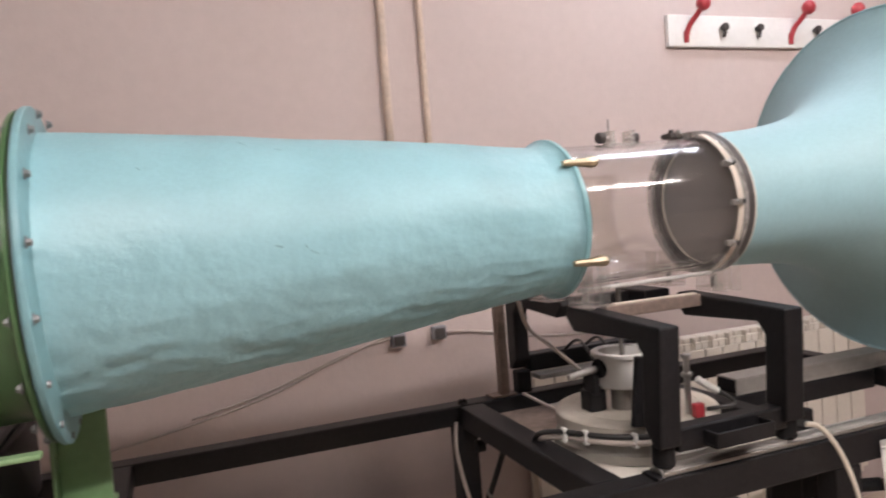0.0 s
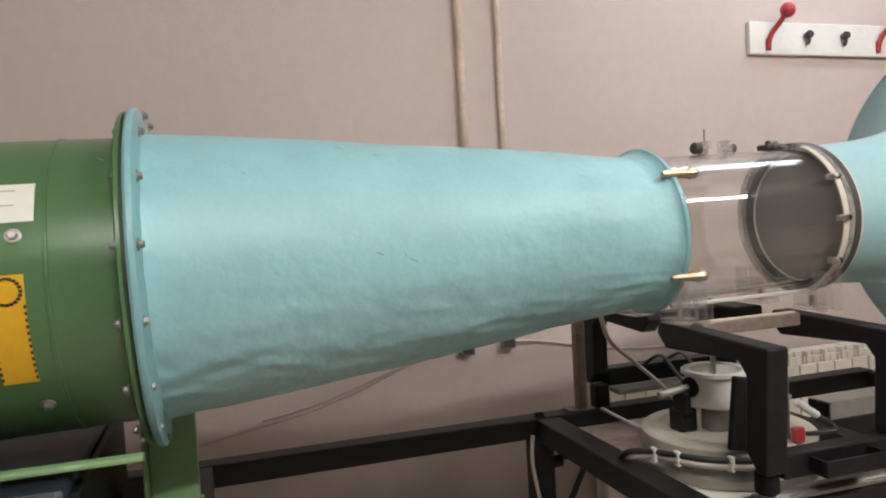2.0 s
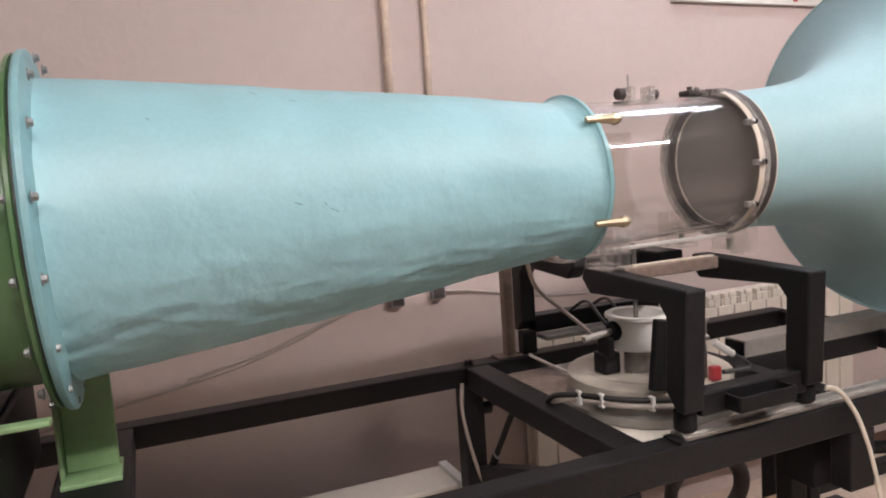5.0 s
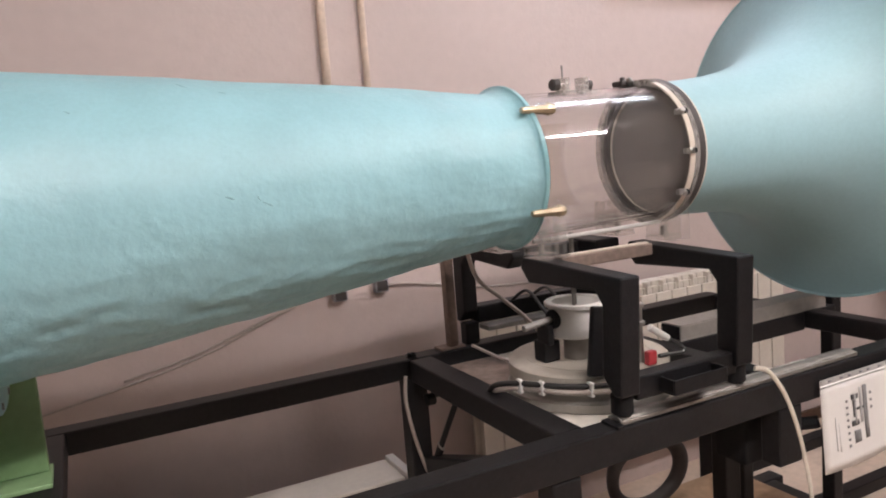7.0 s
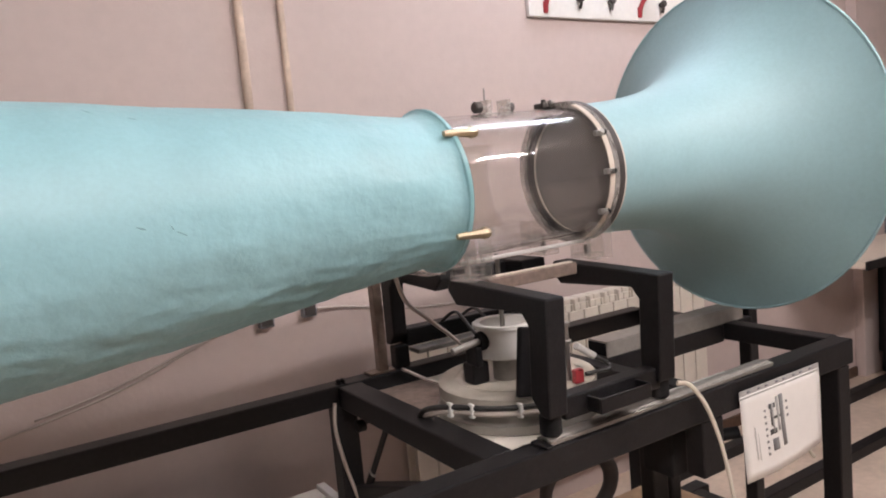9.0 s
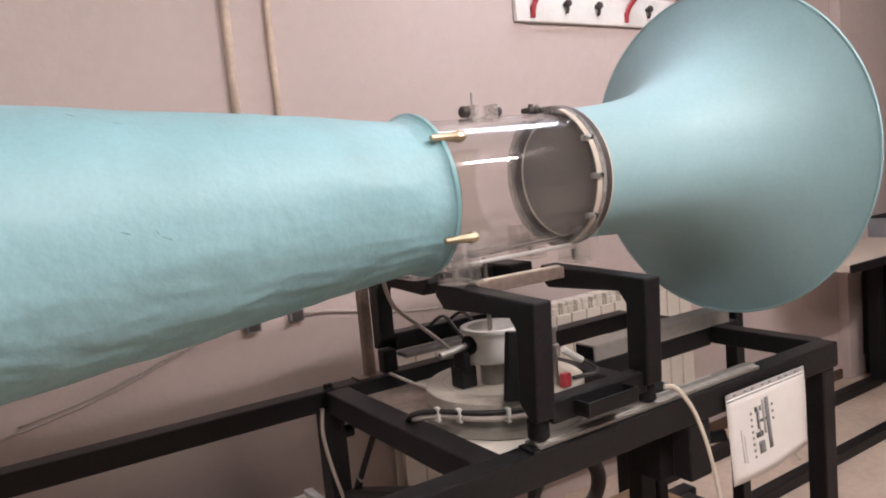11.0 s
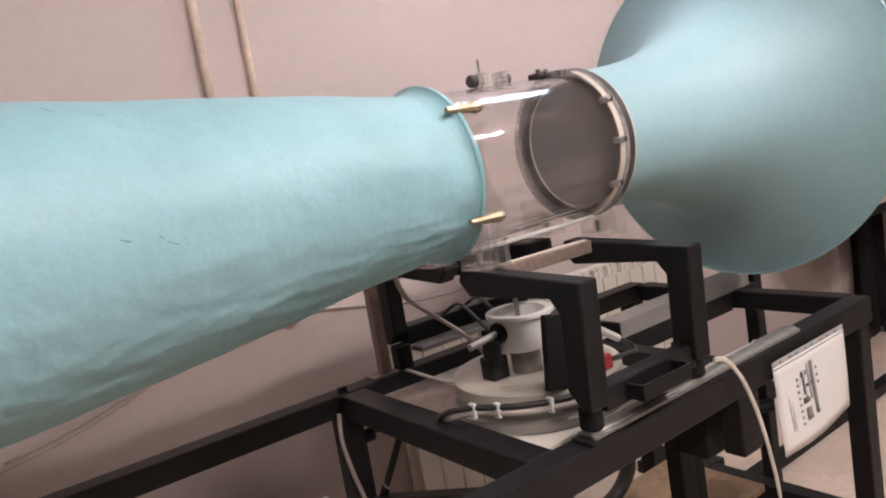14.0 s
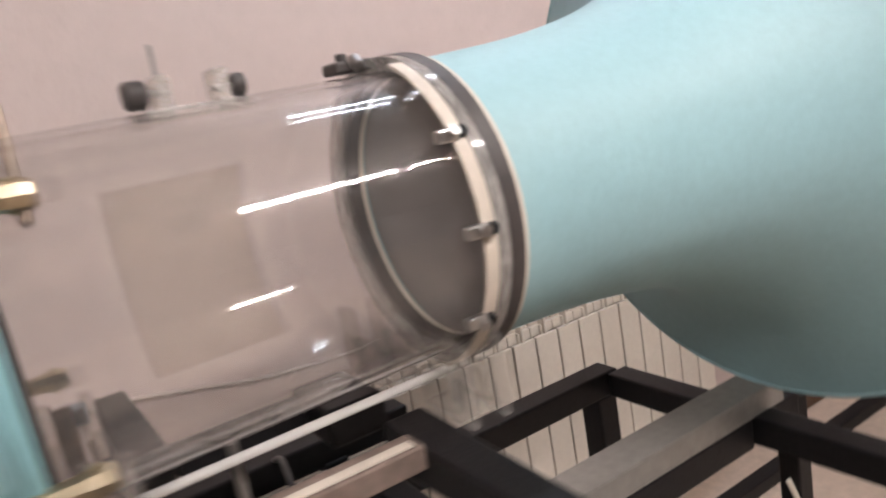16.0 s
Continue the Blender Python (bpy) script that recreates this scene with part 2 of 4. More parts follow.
def hose(points, r, steps=10, fine=8):
    """A round cable through points, eased between them."""
    pts = [Vector(p) for p in points]
    line = []
    for i in range(len(pts) - 1):
        a, b, c, d = pts[max(i - 1, 0)], pts[i], pts[i + 1], pts[min(i + 2, len(pts) - 1)]
        for k in range(fine):
            u = k / fine
            line.append(0.5 * (2 * b + (c - a) * u + (2 * a - 5 * b + 4 * c - d) * u * u + (3 * b - a - 3 * c + d) * u ** 3))
    line.append(pts[-1])
    bm = bmesh.new()
    rings = []
    side = None
    for i, p in enumerate(line):
        d = (line[min(i + 1, len(line) - 1)] - line[max(i - 1, 0)]).normalized()
        side = d.orthogonal().normalized() if side is None else (side - d * side.dot(d)).normalized()
        up = d.cross(side)
        rings.append([bm.verts.new(p + r * (math.cos(2 * math.pi * k / steps) * side + math.sin(2 * math.pi * k / steps) * up)) for k in range(steps)])
    for one, two in zip(rings, rings[1:]):
        for k in range(steps):
            f = bm.faces.new((one[k], one[(k + 1) % steps], two[(k + 1) % steps], two[k]))
            f.smooth = True
    bm.faces.new(rings[0]), bm.faces.new(reversed(rings[-1]))
    bmesh.ops.recalc_face_normals(bm, faces=bm.faces)
    return bm


def joined(*bms):
    out = bmesh.new()
    for b in bms:
        me = bpy.data.meshes.new("tmp")
        b.to_mesh(me)
        b.free()
        out.from_mesh(me)
        bpy.data.meshes.remove(me)
    return out


def setting(name, bm, mat, label, category):
    return tagged(part(name, bm, mat), label, category, kind="structure")


# ---------------------------------------------------------------- the room
W0, W1, S0 = -4.2, 7.6, -5.0
setting("floor", block((W0 - 0.2, S0 - 0.2, FLOOR - 0.15), (W1 + 0.2, WALL + 0.2, FLOOR), 0), TILE, "beige worn vinyl laboratory floor", "floor")
setting("ceiling", block((W0 - 0.2, S0 - 0.2, CEIL), (W1 + 0.2, WALL + 0.2, CEIL + 0.15), 0), CEILING_DIM, "unseen laboratory ceiling, darkened to cut bounce light", "ceiling")
setting("wall_north", block((W0, WALL, FLOOR), (W1, WALL + 0.2, CEIL), 0), PLASTER, "pinkish white plastered wall behind the wind tunnel", "wall")
# Unseen walls that close the room; their dark colour holds down the ambient.
setting("wall_south", block((W0, S0 - 0.2, FLOOR), (W1, S0, CEIL), 0), DIM_PLASTER, "unseen wall across the room, darkened to cut bounce light", "wall")
setting("wall_west", block((W0 - 0.2, S0, FLOOR), (W0, WALL, CEIL), 0), DIM_PLASTER, "unseen end wall, darkened to cut bounce light", "wall")
setting("wall_east", block((W1, S0, FLOOR), (W1 + 0.2, WALL, CEIL), 0), DIM_PLASTER, "unseen far end wall, darkened to cut bounce light", "wall")


def ceiling_light(x0, x1, y, lamp):
    t = thing("ceiling_light", ((x0 + x1) / 2, y, CEIL), "unseen white fluorescent ceiling light with one bare tube; the left one is added fill", "lamp", "ceiling lights")
    part("housing", block((x0 - 0.04, y - 0.035, CEIL - 0.05), (x1 + 0.04, y + 0.035, CEIL - 0.001), 0.006), WHITE, t)
    part("tube", rod((x0, y, CEIL - 0.085), (x1, y, CEIL - 0.085), 0.029), lamp, t, "glowing white tube")
    for x in (x0 - 0.012, x1 + 0.012):
        part("holder", block((x - 0.012, y - 0.03, CEIL - 0.118), (x + 0.012, y + 0.03, CEIL - 0.05), 0.003), WHITE, t)
    return t


# The last light, at the left, is an added fill for the cone.
for x0, x1, y in ((1.90, 2.58, 0.30), (2.64, 3.06, 0.30), (1.95, 2.90, 2.4), (-0.1, 0.9, -0.25)):
    ceiling_light(x0, x1, y, LAMP_DIM if y > 2 else LAMP)

# pipes and trunking up the wall
setting("trim_pipe", joined(rod((1.098, WALL - 0.014, 1.36), (1.098, WALL - 0.014, CEIL), 0.014)), PIPE, "brown stained vertical pipe on the wall", "pipe")
setting("trim_pipe_thin", rod((1.232, WALL - 0.011, 1.36), (1.232, WALL - 0.011, CEIL), 0.011), PIPE, "thin stained vertical pipe on the wall", "pipe")

# ---------------------------------------------------------------- wind tunnel
AY, AZ = 1.960, 1.307
RISE = 0.0245


def axz(x):
    return AZ + RISE * (x - 0.1)


TILTED = Matrix.Translation((0.1, AY, AZ)) @ Matrix.Rotation(-RISE, 4, "Y")


def on_axis(bm):
    """Moves a part built round the x axis to the tunnel's axis; x is kept."""
    bmesh.ops.transform(bm, matrix=TILTED @ Matrix.Translation((-0.1, 0, 0)), verts=bm.verts)
    return bm


def lumpy(s, a):
    low = min(max(0.25 - math.sin(a), 0.15), 1.0)
    return 0.0030 * noise.noise((s * 7, math.cos(a) * 3, math.sin(a) * 3)) + 0.0027 * low * noise.noise((s * 16, math.cos(a) * 9, math.sin(a) * 9)) + 0.0012 * low * noise.noise((s * 40, math.cos(a) * 18, math.sin(a) * 18))


def hex_bolt(p, d, r=0.008, h=0.007):
    p, d = Vector(p), Vector(d).normalized()
    head = lathe([(0.002, 0), (0.002, r), (h, r), (h + 0.002, r * 0.75), (h + 0.002, 0)], "z", steps=6)
    for f in head.faces:
        f.smooth = False
    washer = rod((0, 0, 0), (0, 0, 0.002), r * 1.5, 16)
    bm = joined(head, washer)
    m = d.to_track_quat("Z", "Y").to_matrix().to_4x4()
    m.translation = p
    bmesh.ops.transform(bm, matrix=m, verts=bm.verts)
    return bm


# diffuser cone
X_BIG, X_SMALL = 0.219, 1.150
cone = thing("diffuser_cone", (0.6, AY, AZ - 0.25), "pale cyan brush-painted fibreglass diffuser cone between fan and test section", "wind tunnel part")
prof = []
R_BIG, R_END = 0.2335, 0.148
steps = 130
for i in range(steps + 1):
    u = i / steps
    x = X_BIG + 0.006 + (X_SMALL - 0.012 - X_BIG - 0.006) * u
    r = R_BIG + (R_END - R_BIG) * u + 0.020 * u * (1 - u)
    prof.append((x, r))
prof = [q for q in prof if q[0] < X_SMALL - 0.042] + [(X_SMALL - 0.034, 0.1535), (X_SMALL - 0.024, 0.156), (X_SMALL - 0.017, 0.159), (X_SMALL - 0.013, 0.164)]
inner = [(x, min(r, R_END + 0.006) - 0.008) if x > 1.09 else (x, r - 0.008) for x, r in reversed(prof)]
part("shell", on_axis(lathe(prof + inner, "x", steps=224, closed=True, wobble=lumpy)), CYAN, cone)
part("flange", on_axis(lathe([(X_BIG - 0.010, 0.22), (X_BIG - 0.010, 0.272), (X_BIG - 0.006, 0.275), (X_BIG + 0.001, 0.275), (X_BIG + 0.003, 0.272), (X_BIG + 0.004, 0.240), (X_BIG + 0.009, 0.2325), (X_BIG + 0.009, 0.22)], "x", steps=128, closed=True)), CYAN_EDGE, cone, "cyan painted bolted flange")
part("end_flange", on_axis(lathe([(X_SMALL - 0.0125, 0.146), (X_SMALL - 0.0125, 0.1645), (X_SMALL - 0.010, 0.167), (X_SMALL - 0.003, 0.167), (X_SMALL, 0.164), (X_SMALL, 0.146)], "x", steps=128, closed=True)), CYAN_EDGE, cone, "cyan painted end flange")
part("gasket", on_axis(lathe([(X_SMALL, 0.146), (X_SMALL, 0.160), (X_SMALL + 0.004, 0.160), (X_SMALL + 0.004, 0.146)], "x", steps=96, closed=True)), RUBBER, cone, "thin dark rubber gasket")
for i in range(16):
    a = math.radians(22.5 * i + 10)
    y, z = AY + 0.262 * math.cos(a), axz(X_BIG) + 0.262 * math.sin(a)
    part("bolt", hex_bolt((X_BIG + 0.004, y, z), (1, 0, 0), 0.006, 0.006), DULL, cone)

SCUFF = material("scuff", (0.20, 0.36, 0.40), 0.6, grain=0.2, stain=0.2)


def cone_mark(x0, x1, a0, a1):
    """A thin worn patch in the cone's paint between two places and two angles in degrees."""
    bm = bmesh.new()
    rows = []
    for i in range(5):
        u = i / 4
        x, mid = x0 + (x1 - x0) * u, a0 + (a1 - a0) * u
        half = 0.55 * math.sin(math.pi * (0.12 + 0.76 * u)) * (0.7 + 0.6 * noise.noise((x * 90, mid, 0)))
        row = []
        for a in (mid - half, mid + half):
            r = R_BIG + (R_END - R_BIG) * (x - X_BIG - 0.006) / (X_SMALL - 0.018 - X_BIG) + 0.0008
            u2 = (x - X_BIG - 0.006) / (X_SMALL - 0.018 - X_BIG)
            r += 0.020 * u2 * (1 - u2)
            r += lumpy(x, math.radians(a) % (2 * math.pi))
            row.append(bm.verts.new((x, r * math.cos(math.radians(a)), r * math.sin(math.radians(a)))))
        rows.append(row)
    for p, q in zip(rows, rows[1:]):
        bm.faces.new((p[0], p[1], q[1], q[0]))
    return on_axis(bm)


for mark_at in ((0.522, 0.540, 115.5, 120.0), (0.582, 0.594, 122.0, 123.4), (0.553, 0.566, 175.8, 177.2), (0.599, 0.604, 176.8, 179.0), (0.606, 0.620, 179.5, 181.6), (0.366, 0.373, 137.0, 138.4), (0.172, 0.180, 129.6, 131.0), (0.215, 0.224, 162.6, 163.6)):
    part("scuff", cone_mark(*mark_at), SCUFF, cone, "small dark scuff in the paint")

# fan casing
fan = thing("fan_casing", (-0.2, AY, 0.88), "green painted steel axial fan casing with warning stickers", "fan")
FR = 0.229
part("drum", on_axis(lathe([(-0.75, FR - 0.011), (-0.75, FR), (0.196, FR), (0.196, FR - 0.011)], "x", steps=128, closed=True)), GREEN, fan)
part("flange", on_axis(lathe([(0.196, FR - 0.011), (0.196, 0.266), (0.198, 0.269), (0.203, 0.269), (0.205, 0.266), (0.205, FR - 0.011)], "x", steps=128, closed=True)), GREEN, fan)
part("gasket", on_axis(lathe([(0.2052, FR - 0.011), (0.2052, 0.262), (0.2088, 0.262), (0.2088, FR - 0.011)], "x", steps=96, closed=True)), RUBBER, fan, "black flange gasket")
part("end_flange", on_axis(lathe([(-0.77, FR - 0.011), (-0.77, 0.274), (-0.75, 0.274), (-0.75, FR - 0.011)], "x", steps=96, closed=True)), GREEN, fan)
part("seam", on_axis(lathe([(0.104, FR + 0.0005), (0.105, FR + 0.0022), (0.109, FR + 0.0022), (0.110, FR + 0.0005)], "x", steps=96)), GREEN, fan, "low welded seam round the drum")
part("back_cover", on_axis(lathe([(-0.76, 0.0), (-0.76, FR - 0.011)], "x", steps=64)), BLACK_MATT, fan)
for i in range(16):
    a = math.radians(22.5 * i + 10)
    part("bolt", hex_bolt((0.196, AY + 0.262 * math.cos(a), axz(0.19) + 0.262 * math.sin(a)), (-1, 0, 0), 0.006, 0.006), DULL, fan)


def skin(x0, x1, up0, up1, lift, n=16):
    """A patch of the drum's skin, by heights above the axis on the near side."""
    a0, a1 = math.pi - math.asin(up0 / FR), math.pi - math.asin(up1 / FR)
    return on_axis(lathe([(x0, FR), (x0, FR + lift), (x1, FR + lift), (x1, FR)], "x", steps=n, start=a0, sweep=a1 - a0))


part("label", skin(-0.10, 0.094, 0.098, 0.150, 0.0008), LABEL, fan, "white printed label")
for k in range(4):
    part("print_line", skin(-0.09, 0.070 - 0.03 * (k % 2), 0.140 - 0.010 * k, 0.1415 - 0.010 * k, 0.0012, 4), INK_PALE, fan)
part("small_label", skin(-0.10, -0.03, 0.062, 0.086, 0.0008), LABEL, fan, "small white label")
sticker = part("warning_sticker", skin(0.037, 0.080, -0.117, 0.030, 0.0008), YELLOW, fan, "yellow vertical warning sticker with black edge marks")
for k in range(12):
    z = -0.112 + k * 0.0088
    for x in (0.0368, 0.0772):
        part("edge_mark", skin(x, x + 0.003, z, z + 0.0045, 0.0013, 2), STICK_INK, sticker)
for k in range(20):
    a = 2 * math.pi * k / 20
    x, z = 0.0585 + 0.017 * math.cos(a), 0.008 + 0.017 * math.sin(a)
    part("ring_mark", skin(x - 0.0025, x + 0.0025, z - 0.002, z + 0.002, 0.0013, 2), STICK_INK, sticker)
for x, up in ((0.068, 0.080), (0.085, -0.155)):
    a = math.pi - math.asin(up / FR)
    d = Vector((0, math.cos(a), math.sin(a)))
    part("bolt", hex_bolt(Vector((x, AY, axz(x))) + d * FR, d, 0.007), CHROME, fan)
part("base_rail", block((-0.75, 1.762, 1.060), (0.205, 1.785, 1.069), 0.003), GREEN_PALE, fan, "pale green base angle")
part("base_rail", block((-0.75, 2.13, 1.060), (0.205, 2.155, 1.069), 0.003), GREEN_PALE, fan, "pale green base angle")
part("foot", block((0.175, 2.02, 0.8875), (0.181, 2.20, 1.0595), 0.002), GREEN_PALE, fan, "green steel foot plate")
part("foot_web", block((0.1815, 2.06, 0.8875), (0.265, 2.08, 1.0595), 0.002), GREEN_PALE, fan, "green steel web of the foot")
part("foot_base", block((0.175, 2.00, 0.8785), (0.270, 2.10, 0.887), 0.002), GREEN_PALE, fan, "green steel base of the foot")

# clear test section
tube = thing("test_section", (1.29, AY, 1.07), "clear acrylic cylindrical test section with brass and chrome clamps", "wind tunnel part")
T0, T1, TR = X_SMALL + 0.005, 1.535, 0.148
part("pipe", on_axis(lathe([(T0, TR - 0.006), (T0, TR), (T1, TR), (T1, TR - 0.006)], "x", steps=128, closed=True)), ACRYLIC, tube, "clear acrylic tube")
part("end_ring", on_axis(lathe([(T1 - 0.012, TR + 0.0005), (T1 - 0.012, TR + 0.0145), (T1, TR + 0.0145), (T1, TR + 0.0005)], "x", steps=128, closed=True)), FROST, tube, "clear acrylic end flange")
part("seal", on_axis(lathe([(T1 + 0.0005, 0.141), (T1 + 0.0005, 0.163), (T1 + 0.016, 0.163), (T1 + 0.016, 0.141)], "x", steps=96, closed=True)), RUBBER, tube, "dark rubber seal ring")
part("seal_rim", on_axis(lathe([(T1 + 0.0165, 0.141), (T1 + 0.0165, 0.161), (T1 + 0.022, 0.161), (T1 + 0.022, 0.141)], "x", steps=96, closed=True)), STRAP, tube)
part("strap", on_axis(lathe([(T1 - 0.028, TR + 0.0115), (T1 - 0.028, TR + 0.0145), (T1 - 0.014, TR + 0.0145), (T1 - 0.014, TR + 0.0115)], "x", steps=64, closed=True, start=math.radians(112), sweep=math.radians(140))), STRAP, tube, "beige clamping strap")

# bell mouth
bell = thing("bell_mouth", (1.9, AY, 0.8), "large pale cyan flared bell-mouth inlet of the wind tunnel", "wind tunnel part")
BX = T1 + 0.0225
bell_prof = [(0, 0.164), (0.05, 0.166), (0.11, 0.170), (0.17, 0.177), (0.23, 0.188), (0.29, 0.207), (0.34, 0.231), (0.385, 0.263), (0.42, 0.298), (0.45, 0.338), (0.474, 0.382), (0.492, 0.426), (0.502, 0.457)]


def eased(points, n=5):
    out = []
    for i in range(len(points) - 1):
        a, b, c, d = (Vector(points[max(i - 1, 0)]), Vector(points[i]), Vector(points[i + 1]), Vector(points[min(i + 2, len(points) - 1)]))
        for k in range(n):
            u = k / n
            out.append(tuple(0.5 * (2 * b + (c - a) * u + (2 * a - 5 * b + 4 * c - d) * u * u + (3 * b - a - 3 * c + d) * u ** 3)))
    return out + [tuple(points[-1])]


bp = [(BX + 1.1325 * s, 0.153 + (r - 0.164) * 0.986) for s, r in eased(bell_prof)]
bi = [(x + 0.005, r - 0.006) for x, r in reversed(bp)]
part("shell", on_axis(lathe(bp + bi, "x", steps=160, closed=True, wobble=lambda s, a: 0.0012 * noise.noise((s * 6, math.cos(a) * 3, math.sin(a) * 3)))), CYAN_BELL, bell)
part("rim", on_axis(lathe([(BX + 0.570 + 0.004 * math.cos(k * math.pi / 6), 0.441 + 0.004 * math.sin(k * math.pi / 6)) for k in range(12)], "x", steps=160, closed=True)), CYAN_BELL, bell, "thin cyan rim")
part("screen", on_axis(lathe([(BX + 0.004, 0.0), (BX + 0.004, 0.146), (BX + 0.010, 0.146), (BX + 0.010, 0.0)], "x", steps=64)), MESH, bell, "fine grey flow screen")

# ---------------------------------------------------------------- black steel stand
stand = thing("tunnel_stand", (1.2, 1.9, FLOOR), "black painted welded square-tube steel stand of the tunnel", "stand")
TOP = 0.878


def bar(name, a, b, label=""):
    return part(name, block(a, b, 0.004), BLACK, stand, label)


bar("front_rail", (-0.8, 1.630, TOP - 0.062), (2.120, 1.680, TOP))
bar("back_rail", (-0.8, 2.290, TOP - 0.05), (2.12, 2.345, TOP))
bar("cross_bar", (1.045, 1.681, TOP - 0.055), (1.106, 2.289, TOP - 0.002))
bar("cross_bar", (2.090, 1.681, TOP - 0.05), (2.140, 2.289, TOP - 0.002))
bar("inner_rail", (1.611, 1.972, TOP - 0.055), (2.089, 2.020, TOP - 0.004))
bar("cross_bar", (1.560, 1.681, TOP - 0.05), (1.610, 2.289, TOP - 0.002))
bar("leg", (2.052, 1.631, FLOOR), (2.102, 1.679, TOP - 0.0625))
bar("leg", (2.222, 1.985, FLOOR), (2.262, 2.025, TOP + 0.02))
bar("rail_end", (2.1405, 1.975, TOP - 0.052), (2.2215, 2.018, TOP - 0.006))
bar("leg", (1.035, 2.291, FLOOR), (1.090, 2.344, TOP - 0.0505))
bar("leg", (1.00, 1.631, FLOOR), (1.06, 1.679, TOP - 0.0625))
bar("short_post", (1.550, 1.632, 0.695), (1.618, 1.678, TOP - 0.0625))
bar("leg", (2.06, 2.291, FLOOR), (2.11, 2.344, TOP - 0.0505))
bar("leg", (-0.75, 1.631, FLOOR), (-0.69, 1.679, TOP - 0.0625))
bar("leg", (-0.75, 2.291, FLOOR), (-0.69, 2.344, TOP - 0.0505))
bar("lower_rail", (1.061, 1.635, 0.29), (2.0515, 1.678, 0.34))
bar("lower_rail", (1.091, 2.10, 0.29), (2.1515, 2.15, 0.34))
bar("lower_cross", (2.06, 1.680, 0.29), (2.11, 2.099, 0.34))
part("diagonal_brace", beam((1.08, 2.27, 0.60), (1.08, 1.70, 0.79), 0.045, 0.05), BLACK, stand)
bar("fan_cross", (0.16, 1.681, TOP - 0.05), (0.285, 2.289, TOP))

# ---------------------------------------------------------------- fittings of the test section
lay((1.10, 1.478, T0, T1))


ARM = 1.150


def around(x, r, up):
    """A point at radius r of the tunnel's axis, on the near side, up metres above the axis."""
    return Vector((x, AY - math.sqrt(max(r * r - up * up, 0)), axz(x) + up))


def clamp_pin(x0, x1, p, r):
    """A tapered brass pin with a collar and an eye along the tunnel."""
    y, z = p
    return joined(lathe([(x0, 0), (x0, r * 0.55), (x0 + 0.006, r * 0.7), (x1 - 0.02, r), (x1 - 0.018, r * 1.15), (x1 - 0.004, r * 1.15), (x1, r * 0.9), (x1, 0)], "x", (0, y, z), 8),
                  rod((x1 - 0.012, y, z - r * 1.3), (x1 - 0.012, y, z + r * 1.3), r * 0.4, 12))


for up, near in ((0.108, True), (-0.085, True), (-0.085, False), (0.108, False)):
    p = around(1.15, 0.168, up)
    y = p.y if near else 2 * AY - p.y
    part("brass_clamp", clamp_pin(1.062, 1.136, (y, p.z), 0.0095), BRASS, tube, "brass draw clamp")
    part("clamp_lug", block((1.118, min(y, AY + (y - AY) * 0.88), p.z - 0.008), (1.150, max(y, AY + (y - AY) * 0.88), p.z + 0.008), 0.002), ACRYLIC, tube)
zt = axz(1.28) + TR - 0.001
part("probe_block", joined(block((1.250, AY - 0.018, zt - 0.002), (1.262, AY + 0.018, zt + 0.030), 0.002), block((1.300, AY - 0.018, zt - 0.002), (1.312, AY + 0.018, zt + 0.030), 0.002), block((1.235, AY - 0.026, zt - 0.006), (1.330, AY + 0.026, zt + 0.002), 0.002)), FROST, tube, "clear acrylic probe holder")
part("knob", lathe([(1.226, 0), (1.226, 0.010), (1.229, 0.0125), (1.242, 0.0125), (1.245, 0.009), (1.245, 0)], "x", (0, AY, zt + 0.016), 20), RUBBER, tube, "black clamping knob")
part("knob", lathe([(1.318, 0), (1.318, 0.009), (1.320, 0.0105), (1.328, 0.0105), (1.330, 0.008), (1.330, 0)], "x", (0, AY, zt + 0.014), 20), RUBBER, tube, "black clamping knob")
part("knob_screw", rod((1.245, AY, zt + 0.016), (1.262, AY, zt + 0.016), 0.003), CHROME, tube)
part("knob_screw", rod((1.300, AY, zt + 0.014), (1.318, AY, zt + 0.014), 0.003), CHROME, tube)
part("probe_pin", rod((1.256, AY, zt + 0.030), (1.256, AY, zt + 0.056), 0.002), STEEL, tube)
part("bottom_strip", rod((1.12, AY - 0.055, axz(1.2) - TR - 0.004), (1.46, AY - 0.055, axz(1.4) - TR - 0.004), 0.0045), WHITE, tube, "pale plastic strip under the tube")
part("hatch", on_axis(lathe([(1.205, TR - 0.0075), (1.345, TR - 0.0075)], "x", steps=24, start=math.radians(-48), sweep=math.radians(86))), FILM, tube, "tinted access hatch at the back")
part("hatch_bar", on_axis(lathe([(1.345, TR - 0.010), (1.345, TR - 0.007), (1.351, TR - 0.007), (1.351, TR - 0.010)], "x", steps=24, closed=True, start=math.radians(-48), sweep=math.radians(86))), ACRYLIC, tube)
# latches on the strap
for up in (0.082, 0.0, -0.085):
    p = around(1.452, TR + 0.0145, up)
    d = Vector((0, p.y - AY, p.z - axz(p.x))).normalized()
    part("latch", joined(block(p + Vector((-0.020, -0.006, -0.006)), p + Vector((0.002, 0.004, 0.006)), 0.002), rod(p + Vector((-0.004, 0, 0)), p + Vector((-0.004, 0, 0)) + d * 0.010, 0.006, 12)), CHROME, tube, "chrome strap latch")
    part("latch_clip", rod(p + Vector((0.006, 0, 0)) - d * 0.003, p + Vector((0.006, 0, 0)) + d * 0.007, 0.0055, 12), BLACK_MATT, tube)
zt2 = axz(1.455) + TR
